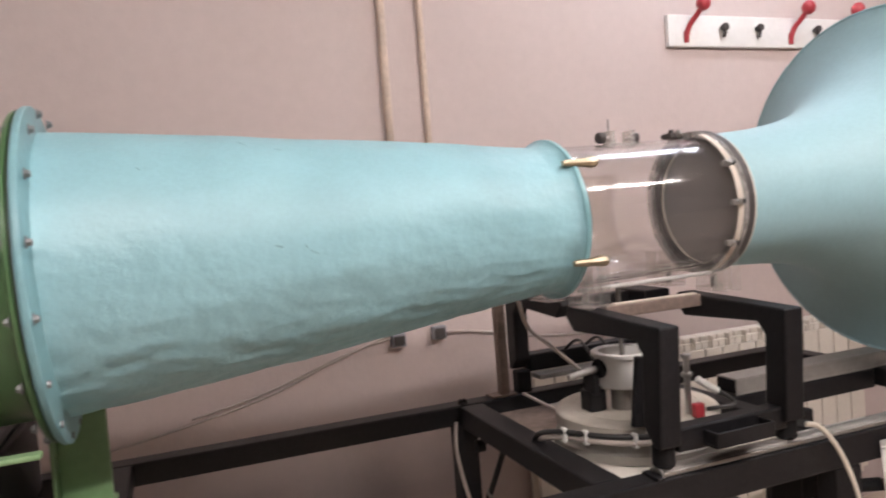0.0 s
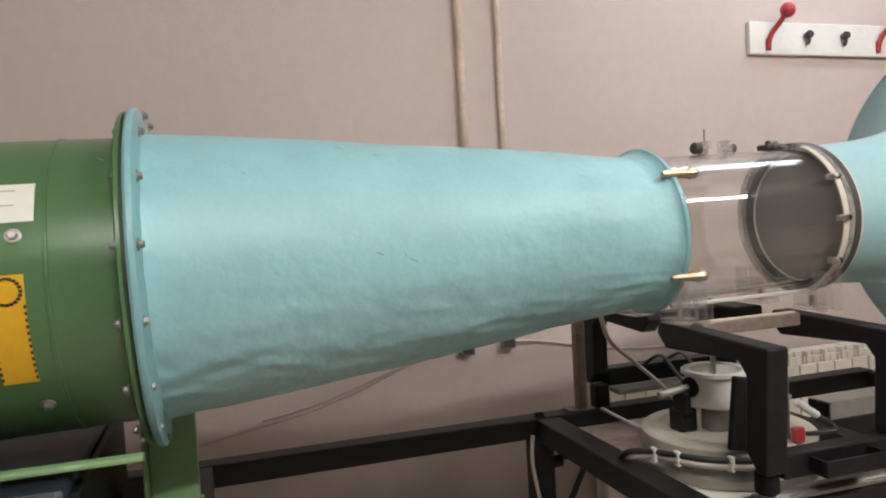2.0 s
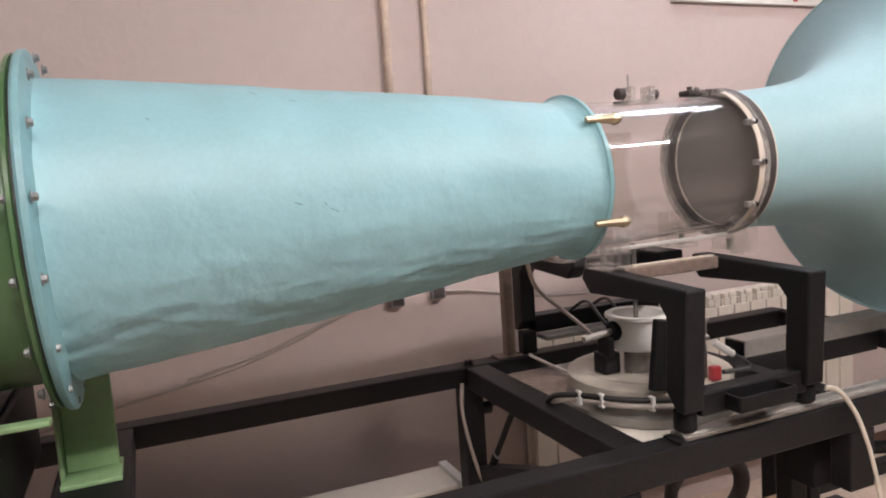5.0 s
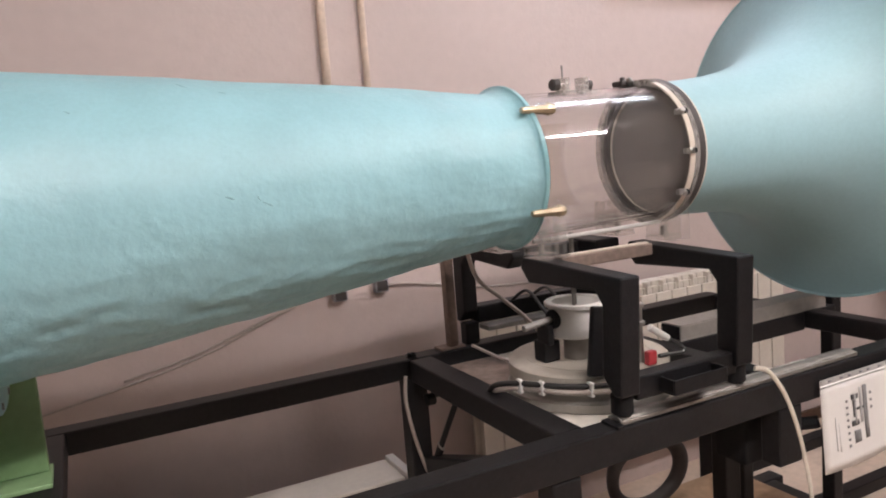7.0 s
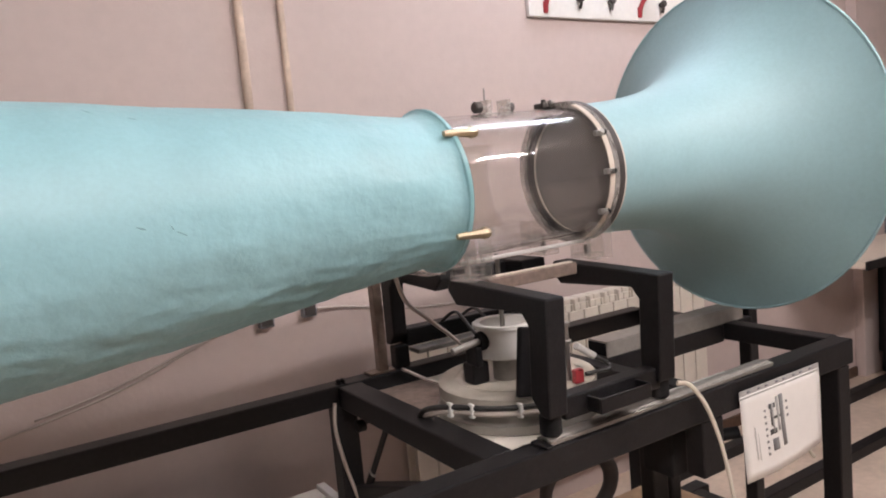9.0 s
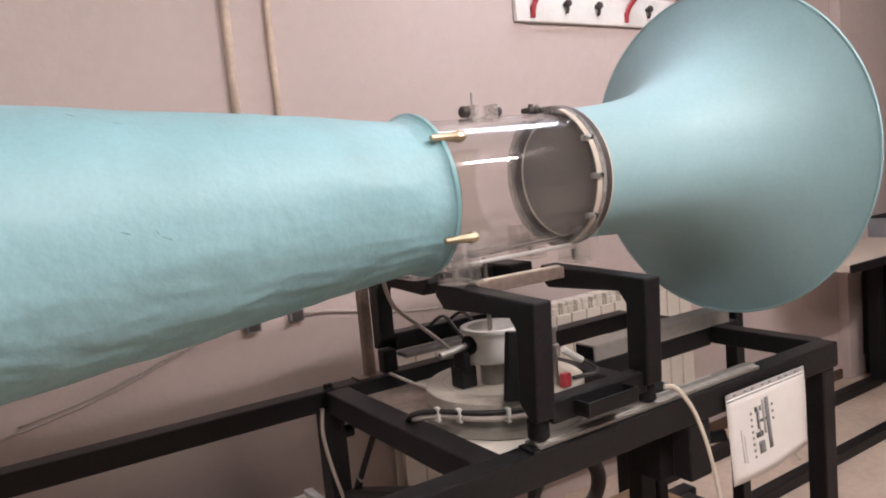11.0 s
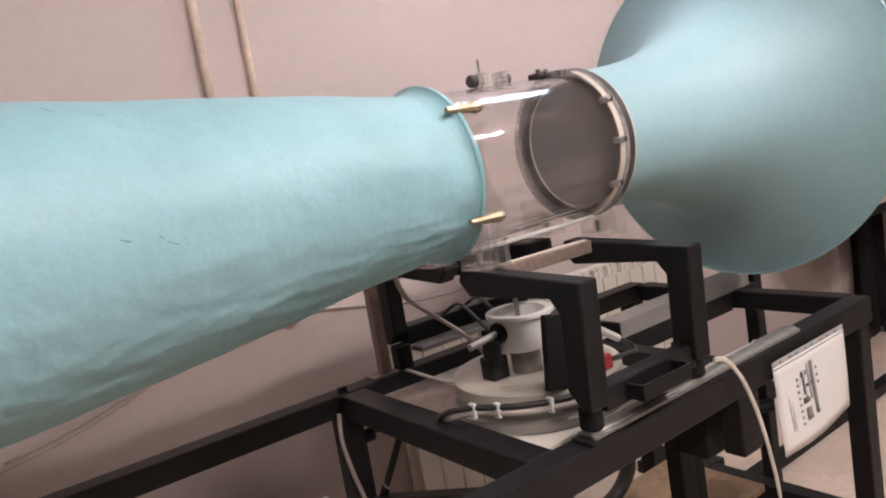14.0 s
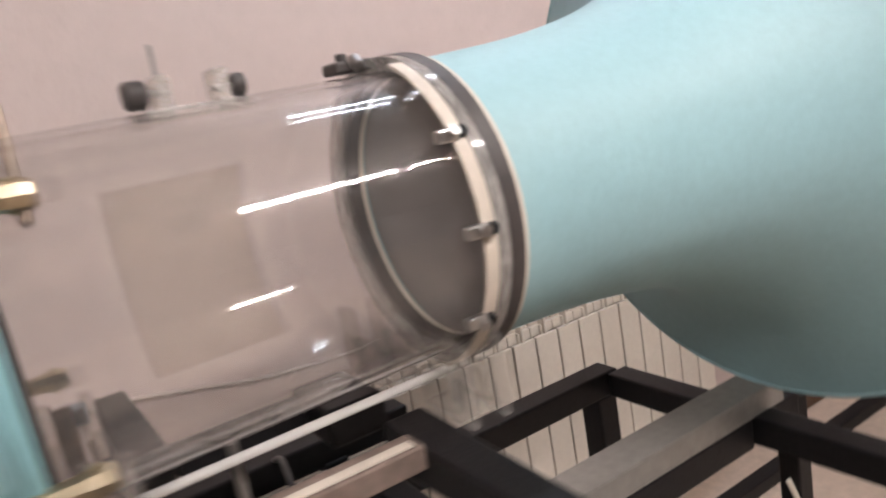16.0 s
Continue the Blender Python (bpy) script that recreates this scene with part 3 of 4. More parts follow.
part("top_latch", joined(block((1.430, AY + 0.015, zt2 + 0.006), (1.474, AY + 0.05, zt2 + 0.018), 0.003), rod((1.445, AY + 0.03, zt2 + 0.018), (1.445, AY + 0.03, zt2 + 0.026), 0.006, 12)), RUBBER, tube, "dark over-centre latch")
part("latch_screw", rod((1.452, AY + 0.008, zt2 + 0.010), (1.452, AY + 0.018, zt2 + 0.020), 0.007, 12), CHROME, tube)
for x0 in (1.100, 1.425):
    for k in (-1, 1):
        c = AY + k * 0.075
        part("foot", joined(block((x0, c - 0.028, ARM + 0.008), (x0 + 0.012, c + 0.028, axz(1.3) - 0.138), 0.003), block((x0 + 0.038, c - 0.028, ARM + 0.008), (x0 + 0.050, c + 0.028, axz(1.3) - 0.138), 0.003), block((x0, c - 0.030, ARM + 0.0005), (x0 + 0.050, c + 0.030, ARM + 0.010), 0.002), *[block((x, AY + k * 0.115 - 0.0145, ARM + 0.0005), (x + 0.012, AY + k * 0.115 + 0.0145, axz(1.3) - 0.104), 0.002) for x in (x0, x0 + 0.038)]), BLOCK, tube, "clear acrylic foot")
        part("foot_screw", rod((x0 + 0.025, c, ARM + 0.010), (x0 + 0.025, c, ARM + 0.030), 0.006, 12), STEEL, tube)

# ---------------------------------------------------------------- carriage under the test section
lay()
carriage = thing("cradle_carriage", (1.28, 1.9, 0.80), "black steel cradle carriage with four gooseneck arms under the test section", "carriage")


def gooseneck(x0, x1, y_out, y_in, foot_z, lean=-0.05):
    """An upright with an arm that reaches inwards, cut back at its tip."""
    s = 1 if y_in > y_out else -1
    bm = bmesh.new()
    t = 0.050
    pts = [(y_out, foot_z), (y_out, ARM - 0.010), (y_in - s * 0.008, ARM), (y_in, ARM - 0.022), (y_in - s * 0.03, ARM - 0.05), (y_out + s * (t + 0.02), ARM - 0.040), (y_out + s * t, ARM - 0.062), (y_out + s * t, foot_z + 0.03), (y_out + s * (t - 0.03), foot_z)]
    a = [bm.verts.new((x0 + lean * (ARM - z), y, z)) for y, z in pts]
    b = [bm.verts.new((x1 + lean * (ARM - z), y, z)) for y, z in pts]
    n = len(pts)
    bm.faces.new(a), bm.faces.new(list(reversed(b)))
    for i in range(n):
        bm.faces.new((a[i], b[i], b[(i + 1) % n], a[(i + 1) % n]))
    bmesh.ops.recalc_face_normals(bm, faces=bm.faces)
    bmesh.ops.bevel(bm, geom=list(bm.edges), offset=0.004, segments=2, affect="EDGES", profile=0.5)
    return bm


XL, XR = (1.160, 1.204), (1.440, 1.485)
for x0, x1 in (XL, XR):
    part("front_arm", gooseneck(x0, x1, 1.627, 1.935, 0.930), BLACK, carriage)
    if x0 == XL[0]:
        part("rear_arm", gooseneck(1.222, 1.262, 2.360, 2.060, 0.935, 0.0), BLACK, carriage)
    else:
        part("rear_arm", block((x0 - 0.03, 2.000, 1.104), (x1 - 0.005, 2.110, 1.150), 0.005), BLACK, carriage, "short black arm on the tie bar")
    part("foot", rod((x1 - 0.03, 1.655, 0.8925), (x1 - 0.03, 1.655, 0.9305), 0.020, 20), BLACK_MATT, carriage)
    part("rear_foot", block((x0 + 0.06, 2.305, TOP + 0.0005), (x0 + 0.10, 2.340, 0.9355), 0.004), BLACK, carriage)
part("front_bar", block((1.194, 1.636, 0.915), (1.440, 1.672, 0.958), 0.004), BLACK, carriage)
part("rear_bar", block((1.262, 2.312, 0.928), (1.66, 2.358, 0.974), 0.004), BLACK, carriage)
part("rear_ledge", block((1.262, 2.262, 0.916), (1.66, 2.3115, 0.928), 0.002), STEEL, carriage, "bare steel ledge")
part("tie_bar", block((1.204, 1.848, 1.126), (1.440, 1.882, 1.152), 0.003), UPRIGHT, carriage, "brown steel tie bar")
# Highlight along the tie bar's top, laid on as a pale strip.
part("tie_strip", block((1.225, 1.850, 1.1522), (1.43, 1.862, 1.1552), 0.001), STRAP, carriage, "pale strip standing for the highlight on the tie bar")
part("rear_tie_bar", block((1.263, 2.062, 1.110), (1.409, 2.095, 1.146), 0.003), BLACK, carriage)
tray = part("tray", joined(block((1.245, 1.603, 0.922), (1.375, 1.6355, 0.926), 0.001), block((1.245, 1.599, 0.922), (1.375, 1.6035, 0.950), 0.002), block((1.245, 1.6035, 0.926), (1.250, 1.6355, 0.950), 0.002), block((1.370, 1.6035, 0.926), (1.375, 1.6355, 0.950), 0.002)), BLACK, carriage, "small black open tray")

lay((1.105, 1.90, 1.140, 1.805), (1.60, 1.65, 1.628, 1.676), (0.773, 0.803, TOP, 0.8922))
# slide rail on the front of the stand
slide = thing("slide_rail", (1.5, 1.61, 0.757), "worn bare steel slide rail with a millimetre scale on the stand", "rail")
part("rail", joined(block((1.125, 1.609, 0.7735), (1.900, 1.650, 0.792), 0.003), rod((1.125, 1.626, 0.7895), (1.895, 1.626, 0.7895), 0.0135, 16)), STEEL, slide)
part("end_stop", block((1.105, 1.600, 0.7735), (1.1245, 1.648, 0.785), 0.003), BLACK, slide)
for k in range(30):
    x = 1.50 + k * 0.0085
    part("scale_mark", block((x, 1.638, 0.7921), (x + 0.003, 1.649, 0.7935), 0), WHITE, slide)
lay((1.552, 2.118, 1.632, 2.175), (1.895, 1.962, 1.972, 2.036), (0.7535, 0.8005, TOP - 0.0035, 0.915))
channel = thing("steel_channel", (1.83, 1.93, 0.757), "dusty grey steel channel lying on the inner rail", "channel")
part("web", block((1.552, 1.895, 0.7535), (2.118, 1.962, 0.7585), 0.001), ALU, channel)
part("lip", block((1.552, 1.895, 0.759), (2.118, 1.900, 0.796), 0.001), ALU, channel)
part("lip", block((1.552, 1.957, 0.759), (2.118, 1.962, 0.796), 0.001), ALU, channel)
part("cover", block((1.552, 1.895, 0.7965), (2.118, 1.962, 0.8005), 0.001), ALU, channel)
part("end_cap", block((1.549, 1.897, 0.759), (1.5515, 1.960, 0.796), 0.0005), BLACK_MATT, channel)
part("wire_clip", joined(rod((2.112, 1.965, 0.80), (2.122, 1.972, 0.835), 0.004, 8), rod((2.10, 1.955, 0.80), (2.13, 1.985, 0.812), 0.006, 8)), STRAP, channel, "pale clip at the end")

# ---------------------------------------------------------------- base plate, balance
lay()
plate = tagged(part("base_plate", block((1.107, 1.681, 0.832), (1.559, 2.288, 0.842), 0.002), WHITE_PLATE), "cream base plate resting between the stand's rails", "plate")
side_plate = tagged(part("steel_plate", block((1.12, 2.02, 0.8425), (1.27, 2.27, 0.8475), 0.001), UPRIGHT), "dark brownish steel plate lying on the base plate", "plate")
for name, a, b in (("plate_ledge", (1.1065, 1.6805, 0.818), (1.559, 1.71, 0.8315)), ("plate_ledge", (1.1065, 2.26, 0.818), (1.559, 2.2895, 0.8315))):
    part(name, block(a, b, 0.001), BLACK, stand)
CX, CY = 1.238, 1.885
lay((1.238, 2.238, 1.315, 2.335), (1.885, 2.885, 1.930, 2.950), (0.8235, 1.8235, 0.920, 1.940))
bal = thing("balance_turntable", (CX, CY, 0.748), "round cream and grey force balance turntable with a white cup holder", "instrument")
part("lower_drum", lathe([(0.7475, 0), (0.7475, 0.172), (0.750, 0.175), (0.766, 0.175), (0.769, 0.170), (0.773, 0.168), (0.788, 0.168), (0.791, 0.164), (0.791, 0)], "z", (CX, CY, 0), 96), GREYDISC, bal, "grey turned drum")
part("upper_disc", lathe([(0.7915, 0), (0.7915, 0.166), (0.794, 0.169), (0.817, 0.169), (0.820, 0.166), (0.8235, 0.150), (0.8235, 0)], "z", (CX, CY, 0), 96), CREAM, bal, "cream painted top disc")
part("groove_ring", lathe([(0.8236, 0.130), (0.8243, 0.130), (0.8243, 0.133), (0.8236, 0.133)], "z", (CX, CY, 0), 96, closed=True), CREAM, bal)
QX, QY = 1.205, 1.872
part("stem", lathe([(0.824, 0), (0.824, 0.030), (0.872, 0.030), (0.872, 0)], "z", (QX, QY, 0), 32), ALU, bal, "grey metal stem")
part("cup", lathe([(0.8725, 0), (0.8725, 0.052), (0.876, 0.055), (0.935, 0.059), (0.937, 0.066), (0.944, 0.066), (0.946, 0.063), (0.944, 0.051), (0.890, 0.047), (0.888, 0)], "z", (QX, QY, 0), 48), WHITE, bal, "white plastic cup holder")
part("sting", rod((QX + 0.012, QY + 0.02, 0.89), (QX + 0.012, QY + 0.02, 1.085), 0.005, 12), STEEL, bal, "thin steel sting rod")
part("pivot", rod((QX - 0.066, QY, 0.914), (QX - 0.050, QY, 0.914), 0.020, 24), BLACK_MATT, bal)
part("pivot_pin", rod((QX - 0.135, QY - 0.004, 0.907), (QX - 0.066, QY, 0.914), 0.007, 14), ALU, bal, "aluminium pin")
part("pivot_bracket", joined(block((QX - 0.085, QY + 0.0, 0.824), (QX - 0.045, QY + 0.04, 0.868), 0.004), block((QX - 0.082, QY - 0.012, 0.862), (QX - 0.0665, QY + 0.03, 0.905), 0.004)), BLACK, bal)
part("side_plate", beam((1.150, 1.735, 0.824), (1.174, 1.745, 0.955), 0.058, 0.012), BLACK, bal, "black upright plate")
part("red_switch", block((1.262, 1.722, 0.8239), (1.284, 1.737, 0.852), 0.003), RED, bal, "small red label block")
part("socket", rod((1.298, 1.758, 0.890), (1.344, 1.755, 0.859), 0.0075, 16), WHITE, bal, "white cable plug")
part("plug_cable", hose([(1.344, 1.755, 0.859), (1.376, 1.752, 0.838), (1.372, 1.742, 0.829), (1.345, 1.748, 0.828), (1.315, 1.752, 0.828)], 0.0045), CABLE_DARK, bal)
part("screw_post", joined(rod((1.272, 1.756, 0.824), (1.272, 1.756, 0.935), 0.006, 12), rod((1.272, 1.756, 0.935), (1.272, 1.756, 0.945), 0.010, 12), rod((1.272, 1.756, 0.90), (1.272, 1.756, 0.908), 0.011, 12)), CHROME, bal, "steel adjusting screw")
part("front_cable", hose([(1.01, 1.925, 0.770), (1.005, 1.885, 0.800), (1.035, 1.845, 0.808), (1.085, 1.775, 0.808), (1.14, 1.732, 0.808), (1.20, 1.712, 0.808), (1.27, 1.708, 0.808)], 0.0055), CABLE_DARK, bal)
part("front_cable", hose([(1.02, 1.93, 0.768), (1.012, 1.885, 0.788), (1.04, 1.842, 0.797), (1.085, 1.770, 0.797), (1.14, 1.728, 0.797), (1.20, 1.708, 0.797), (1.27, 1.703, 0.797)], 0.005), CABLE_GREY, bal)
for p in ((1.037, 1.844), (1.062, 1.806), (1.128, 1.739), (1.215, 1.709)):
    part("cable_tie", block((p[0] - 0.004, p[1] - 0.009, 0.788), (p[0] + 0.004, p[1] + 0.006, 0.8165), 0.002), WHITE, bal, "white cable tie")

# ---------------------------------------------------------------- more of the stand
LOW = ((0.91, 1.04, 1.53, 1.90, 2.20, 1.035, 1.106, 1.560, 2.11, 2.20), (1.605, 2.13, 2.18, 1.630, 2.290, 2.345), (-0.10, 0.25, 0.757, 0.80, 0.0, 0.34, TOP, TOP + 0.045))
lay(*LOW)
for x in (0.925, 0.945):
    part("hex_bolt", hex_bolt((x + 0.02, 2.145, 0.758), (0, 0, 1), 0.009, 0.008), BLACK, stand)
part("brace_knob", rod((0.966, 2.10, 0.665), (1.005, 2.10, 0.665), 0.014, 16), BLACK, stand)
part("brace_pin", rod((0.972, 2.06, 0.69), (1.04, 2.06, 0.69), 0.007, 12), BLACK, stand)
part("gas_strut", joined(rod((0.995, 1.99, 0.70), (0.995, 2.075, 0.56), 0.008, 12), rod((0.995, 2.075, 0.56), (0.995, 2.115, 0.49), 0.011, 12)), BLACK, stand, "thin black strut with bright ends")
part("strut_end", rod((0.995, 2.073, 0.563), (0.995, 2.077, 0.557), 0.012, 12), CHROME, stand)
lay()
upright = tagged(part("brown_upright", joined(block((1.168, 2.300, TOP + 0.0005), (1.192, 2.304, 1.16), 0.001), block((1.168, 2.304, TOP + 0.0005), (1.172, 2.325, 1.16), 0.001), block((1.14, 2.296, TOP + 0.0005), (1.21, 2.340, TOP + 0.006), 0.001)), UPRIGHT), "brown rusty angle iron upright standing on the rear rail", "upright")
lay(*LOW)
part("under_tray", joined(block((1.52, 1.673, 0.56), (1.634, 1.74, 0.69), 0.004), rod((1.58, 1.66, 0.63), (1.62, 1.62, 0.64), 0.012, 12)), BLACK_MATT, stand, "dark box under the rail")
part("under_post", block((1.60, 1.80, FLOOR), (1.635, 1.835, 0.70), 0.003), BLACK, stand)
part("under_post", block((1.69, 1.85, FLOOR), (1.715, 1.875, 0.70), 0.003), BLACK, stand)

# ---------------------------------------------------------------- paper in its pocket
lay((1.702, 2.007, 1.658, 1.952), (1.598, 2.598, 1.6215, 2.6215), (0.482, 0.758, 0.648, 0.856))
sheet = thing("paper_sheet", (1.855, 1.60, 0.48), "white printed sheet in a punched plastic pocket hung on the stand", "paper")


def curled(x0, x1, z0, z1, y, n=14, m=10, lift=0.0):
    bm = bmesh.new()
    grid = []
    for i in range(n + 1):
        row = []
        for j in range(m + 1):
            x = x0 + (x1 - x0) * i / n
            z = z0 + (z1 - z0) * j / m
            u, v = (x - 1.702) / 0.305, (0.757 - z) / 0.27
            sag = 0.012 * v * v * math.sin(u * 4.0) - 0.004 * v
            skew = 0.020 * v
            row.append(bm.verts.new((x + skew, y - lift - sag * 0.7, z + 0.012 * u * v)))
        grid.append(row)
    for i in range(n):
        for j in range(m):
            f = bm.faces.new((grid[i][j], grid[i + 1][j], grid[i + 1][j + 1], grid[i][j + 1]))
            f.smooth = True
    return bm


def solid(bm, t=0.0006):
    geom = bmesh.ops.extrude_face_region(bm, geom=list(bm.faces))
    bmesh.ops.translate(bm, vec=(0, t, 0), verts=[v for v in geom["geom"] if isinstance(v, bmesh.types.BMVert)])
    bmesh.ops.recalc_face_normals(bm, faces=bm.faces)
    return bm


PY = 1.598
part("page", solid(curled(1.702, 2.007, 0.482, 0.742, PY)), PAPER, sheet)
part("punched_strip", solid(curled(1.702, 2.007, 0.742, 0.758, PY)), STRIP, sheet, "clear punched edge strip")
# Shadow below the punched strip, drawn as a grey line on the page.
part("strip_shadow_line", solid(curled(1.702, 2.007, 0.734, 0.7385, PY, 14, 1, 0.0010), 0.0004), INK_PALE, sheet)
for k in range(8):
    x = 1.728 + 0.033 * k + (0.006 if k % 2 else 0)
    part("punch_hole", solid(curled(x, x + 0.012, 0.747, 0.753, PY, 2, 1, 0.0010), 0.0004), GREYBOX, sheet)


def mark(x0, x1, z0, z1, mat):
    part("print_bar", solid(curled(x0, x1, z0, z1, PY, 2, 4, 0.0012), 0.0004), mat, sheet)


mark(1.808, 1.814, 0.600, 0.690, INK_PALE)
mark(1.798, 1.822, 0.675, 0.690, INK)
mark(1.803, 1.813, 0.622, 0.676, INK)
mark(1.795, 1.820, 0.596, 0.612, INK)
mark(1.815, 1.842, 0.640, 0.648, INK)
mark(1.826, 1.834, 0.600, 0.705, INK_PALE)
mark(1.838, 1.852, 0.548, 0.708, INK_MID)
mark(1.800, 1.822, 0.545, 0.582, INK_MID)
for k in range(8):
    mark(1.780, 1.787, 0.672 - 0.019 * k, 0.679 - 0.019 * k, INK_MID)
for k in range(3):
    mark(1.862, 1.869, 0.675 - 0.022 * k, 0.683 - 0.022 * k, INK_MID)
mark(1.742, 1.745, 0.540, 0.640, INK_FAINT)
mark(1.752, 1.754, 0.535, 0.620, INK_FAINT)

# ---------------------------------------------------------------- radiator
lay()


def radiator(x0, count, y, z0, z1):
    t = thing("radiator", (x0 + count * 0.04, y + 0.05, z0), "cream enamelled sectional radiator on the wall", "radiator")
    p = 0.080
    for i in range(count):
        x = x0 + i * p
        bm = joined(block((x + 0.0025, y, z0 + 0.03), (x + p - 0.0025, y + 0.012, z1 - 0.045), 0.003),
                    block((x + 0.030, y + 0.012, z0), (x + 0.050, y + 0.085, z1 - 0.02), 0.003),
                    block((x + 0.0005, y + 0.02, z1 - 0.05), (x + p - 0.0005, y + 0.07, z1 - 0.02), 0.004),
                    block((x + 0.0005, y + 0.02, z0), (x + p - 0.0005, y + 0.07, z0 + 0.035), 0.004),
                    block((x + 0.036, y + 0.002, z1 - 0.045), (x + 0.044, y + 0.03, z1), 0.002),
                    block((x + 0.002, y + 0.026, z1 - 0.02), (x + p - 0.002, y + 0.085, z1), 0.005),
                    block((x + 0.006, y + 0.073, z0 + 0.03), (x + p - 0.006, y + 0.085, z1 - 0.02), 0.003))
        part("section", bm, RADIATOR, t)
    part("valve_pipe", rod((x0 - 0.10, y + 0.045, z0 + 0.018), (x0 + 0.0, y + 0.045, z0 + 0.018), 0.012), PIPE, t)
    part("wall_bracket", block((x0 + 0.3, y + 0.0855, z1 - 0.06), (x0 + 0.33, WALL - 0.001, z1 - 0.03), 0.001), RADIATOR, t)
    part("foot_bracket", block((x0 + 0.30, y + 0.03, FLOOR), (x0 + 0.32, y + 0.06, z0), 0.001), RADIATOR, t)
    part("foot_bracket", block((x0 + count * p - 0.34, y + 0.03, FLOOR), (x0 + count * p - 0.32, y + 0.06, z0), 0.001), RADIATOR, t)
    return t


radiator(1.50, 19, 2.765, 0.16, 0.832)

# ---------------------------------------------------------------- wall things
def socket(x, z):
    t = thing("wall_socket", (x, WALL, z), "small dark grey wall socket box", "socket", "wall sockets")
    part("case", block((x - 0.024, WALL - 0.028, z - 0.022), (x + 0.024, WALL - 0.001, z + 0.022), 0.004), GREYBOX, t)
    part("face", joined(block((x - 0.018, WALL - 0.032, z - 0.016), (x + 0.018, WALL - 0.0285, z + 0.016), 0.002)), RUBBER, t)
    return t


socket(1.213, 0.970)
socket(1.071, 0.962)
lay((0.22, 0.862, 0.995, 1.62, 0.42, 1.071, 1.213, 1.90), zs=(0.50, 0.806, 0.65, 0.966))
tagged(part("wall_cable", hose([(0.22, WALL - 0.006, 0.655), (0.42, WALL - 0.006, 0.695), (0.645, WALL - 0.006, 0.765), (0.74, WALL - 0.006, 0.792), (0.84, WALL - 0.012, 0.81)], 0.003), CABLE_GREY), "thin brownish cable running along the wall", "cable")
tagged(part("wall_cable", hose([(-0.6, WALL - 0.006, 0.50), (-0.2, WALL - 0.006, 0.57), (0.22, WALL - 0.006, 0.640), (0.45, WALL - 0.006, 0.690), (0.66, WALL - 0.006, 0.765), (0.86, WALL - 0.012, 0.83)], 0.003), CABLE_GREY), "second thin cable running along the wall", "cable")
tagged(part("socket_cable", hose([(1.018, WALL - 0.02, 0.81), (1.10, WALL - 0.012, 0.80), (1.22, WALL - 0.008, 0.775), (1.35, WALL - 0.008, 0.748), (1.53, WALL - 0.010, 0.735), (1.62, WALL - 0.008, 0.74)], 0.0045), CABLE_GREY), "thin grey cable from the socket along the wall", "cable")
lay((1.035, 1.195, 1.20, 1.34), (2.04, 2.13, 2.10, 2.27), (0.757, 1.06, 0.8475, 1.13))
tagged(part("hanging_cable", hose([(1.035, 2.11, 1.06), (1.05, 2.10, 0.99), (1.10, 2.08, 0.935), (1.155, 2.06, 0.875), (1.195, 2.05, 0.815), (1.190, 2.045, 0.775), (1.15, 2.04, 0.757)], 0.005), CABLE_GREY), "grey cable hanging from the cone to the plate", "cable")
tagged(part("low_cable", hose([(1.05, 2.13, 0.80), (1.09, 2.09, 0.775), (1.14, 2.06, 0.757), (1.20, 2.055, 0.757)], 0.0045), CABLE_GREY), "short grey cable lying on the base plate", "cable")
lay((1.20, 1.32, 1.30, 1.44), (1.98, 2.18, 2.03, 2.335), (0.825, 0.885, 0.921, 0.975))
for dx in (0.0, 0.05):
    tagged(part("black_wire", hose([(1.26 + dx, 2.165, 0.885), (1.245 + dx, 2.10, 0.93), (1.235 + dx, 2.05, 0.90), (1.245 + dx, 2.01, 0.84), (1.25 + dx, 1.99, 0.825)], 0.004), CABLE_DARK), "black wire looping over the cradle's rear bar", "cable")
lay((0.897, 0.96, 1.022, 1.085), (2.05, 2.072, 2.255, 2.285), (-0.1, 0.757, 0.0, TOP))
tagged(part("leg_cable", hose([(0.905, 2.072, 0.72), (0.897, 2.066, 0.66), (0.91, 2.066, 0.58), (0.935, 2.07, 0.49), (0.96, 2.07, 0.40), (0.95, 2.06, 0.1), (0.96, 2.05, -0.1 + 0.006)], 0.0045), CABLE_GREY), "grey cable hanging down the stand's leg", "cable")
lay((1.452, 1.60, 1.462, 1.63), (1.572, 1.60, 1.612, 1.628), (-0.1, 0.45, 0.80, 0.838, 0.0, 0.58, 0.885, 0.925))
tagged(part("pale_cable", hose([(1.452, 1.577, 0.838), (1.478, 1.574, 0.830), (1.505, 1.572, 0.800), (1.530, 1.572, 0.750), (1.556, 1.572, 0.670), (1.578, 1.572, 0.565), (1.592, 1.572, 0.45), (1.60, 1.575, 0.2), (1.61, 1.58, -0.1 + 0.02), (1.66, 1.60, -0.1 + 0.006)], 0.0048), CABLE_PALE), "pale flexible cable hanging from the cradle to the floor", "cable")
lay((2.235, 2.34, 2.21, 2.42), (1.84, 1.93, 1.92, 2.0), (0.33, 0.55, 0.40, 0.70))
tagged(part("short_white_wire", hose([(2.235, 1.93, 0.55), (2.25, 1.90, 0.48), (2.29, 1.86, 0.42), (2.34, 1.84, 0.33)], 0.0035), CABLE_PALE), "thin white wire hanging by the stand's rear leg", "cable")

lay((1.775, 2.95, 2.215, 3.45), zs=(1.620, 1.735, 1.922, 2.042))
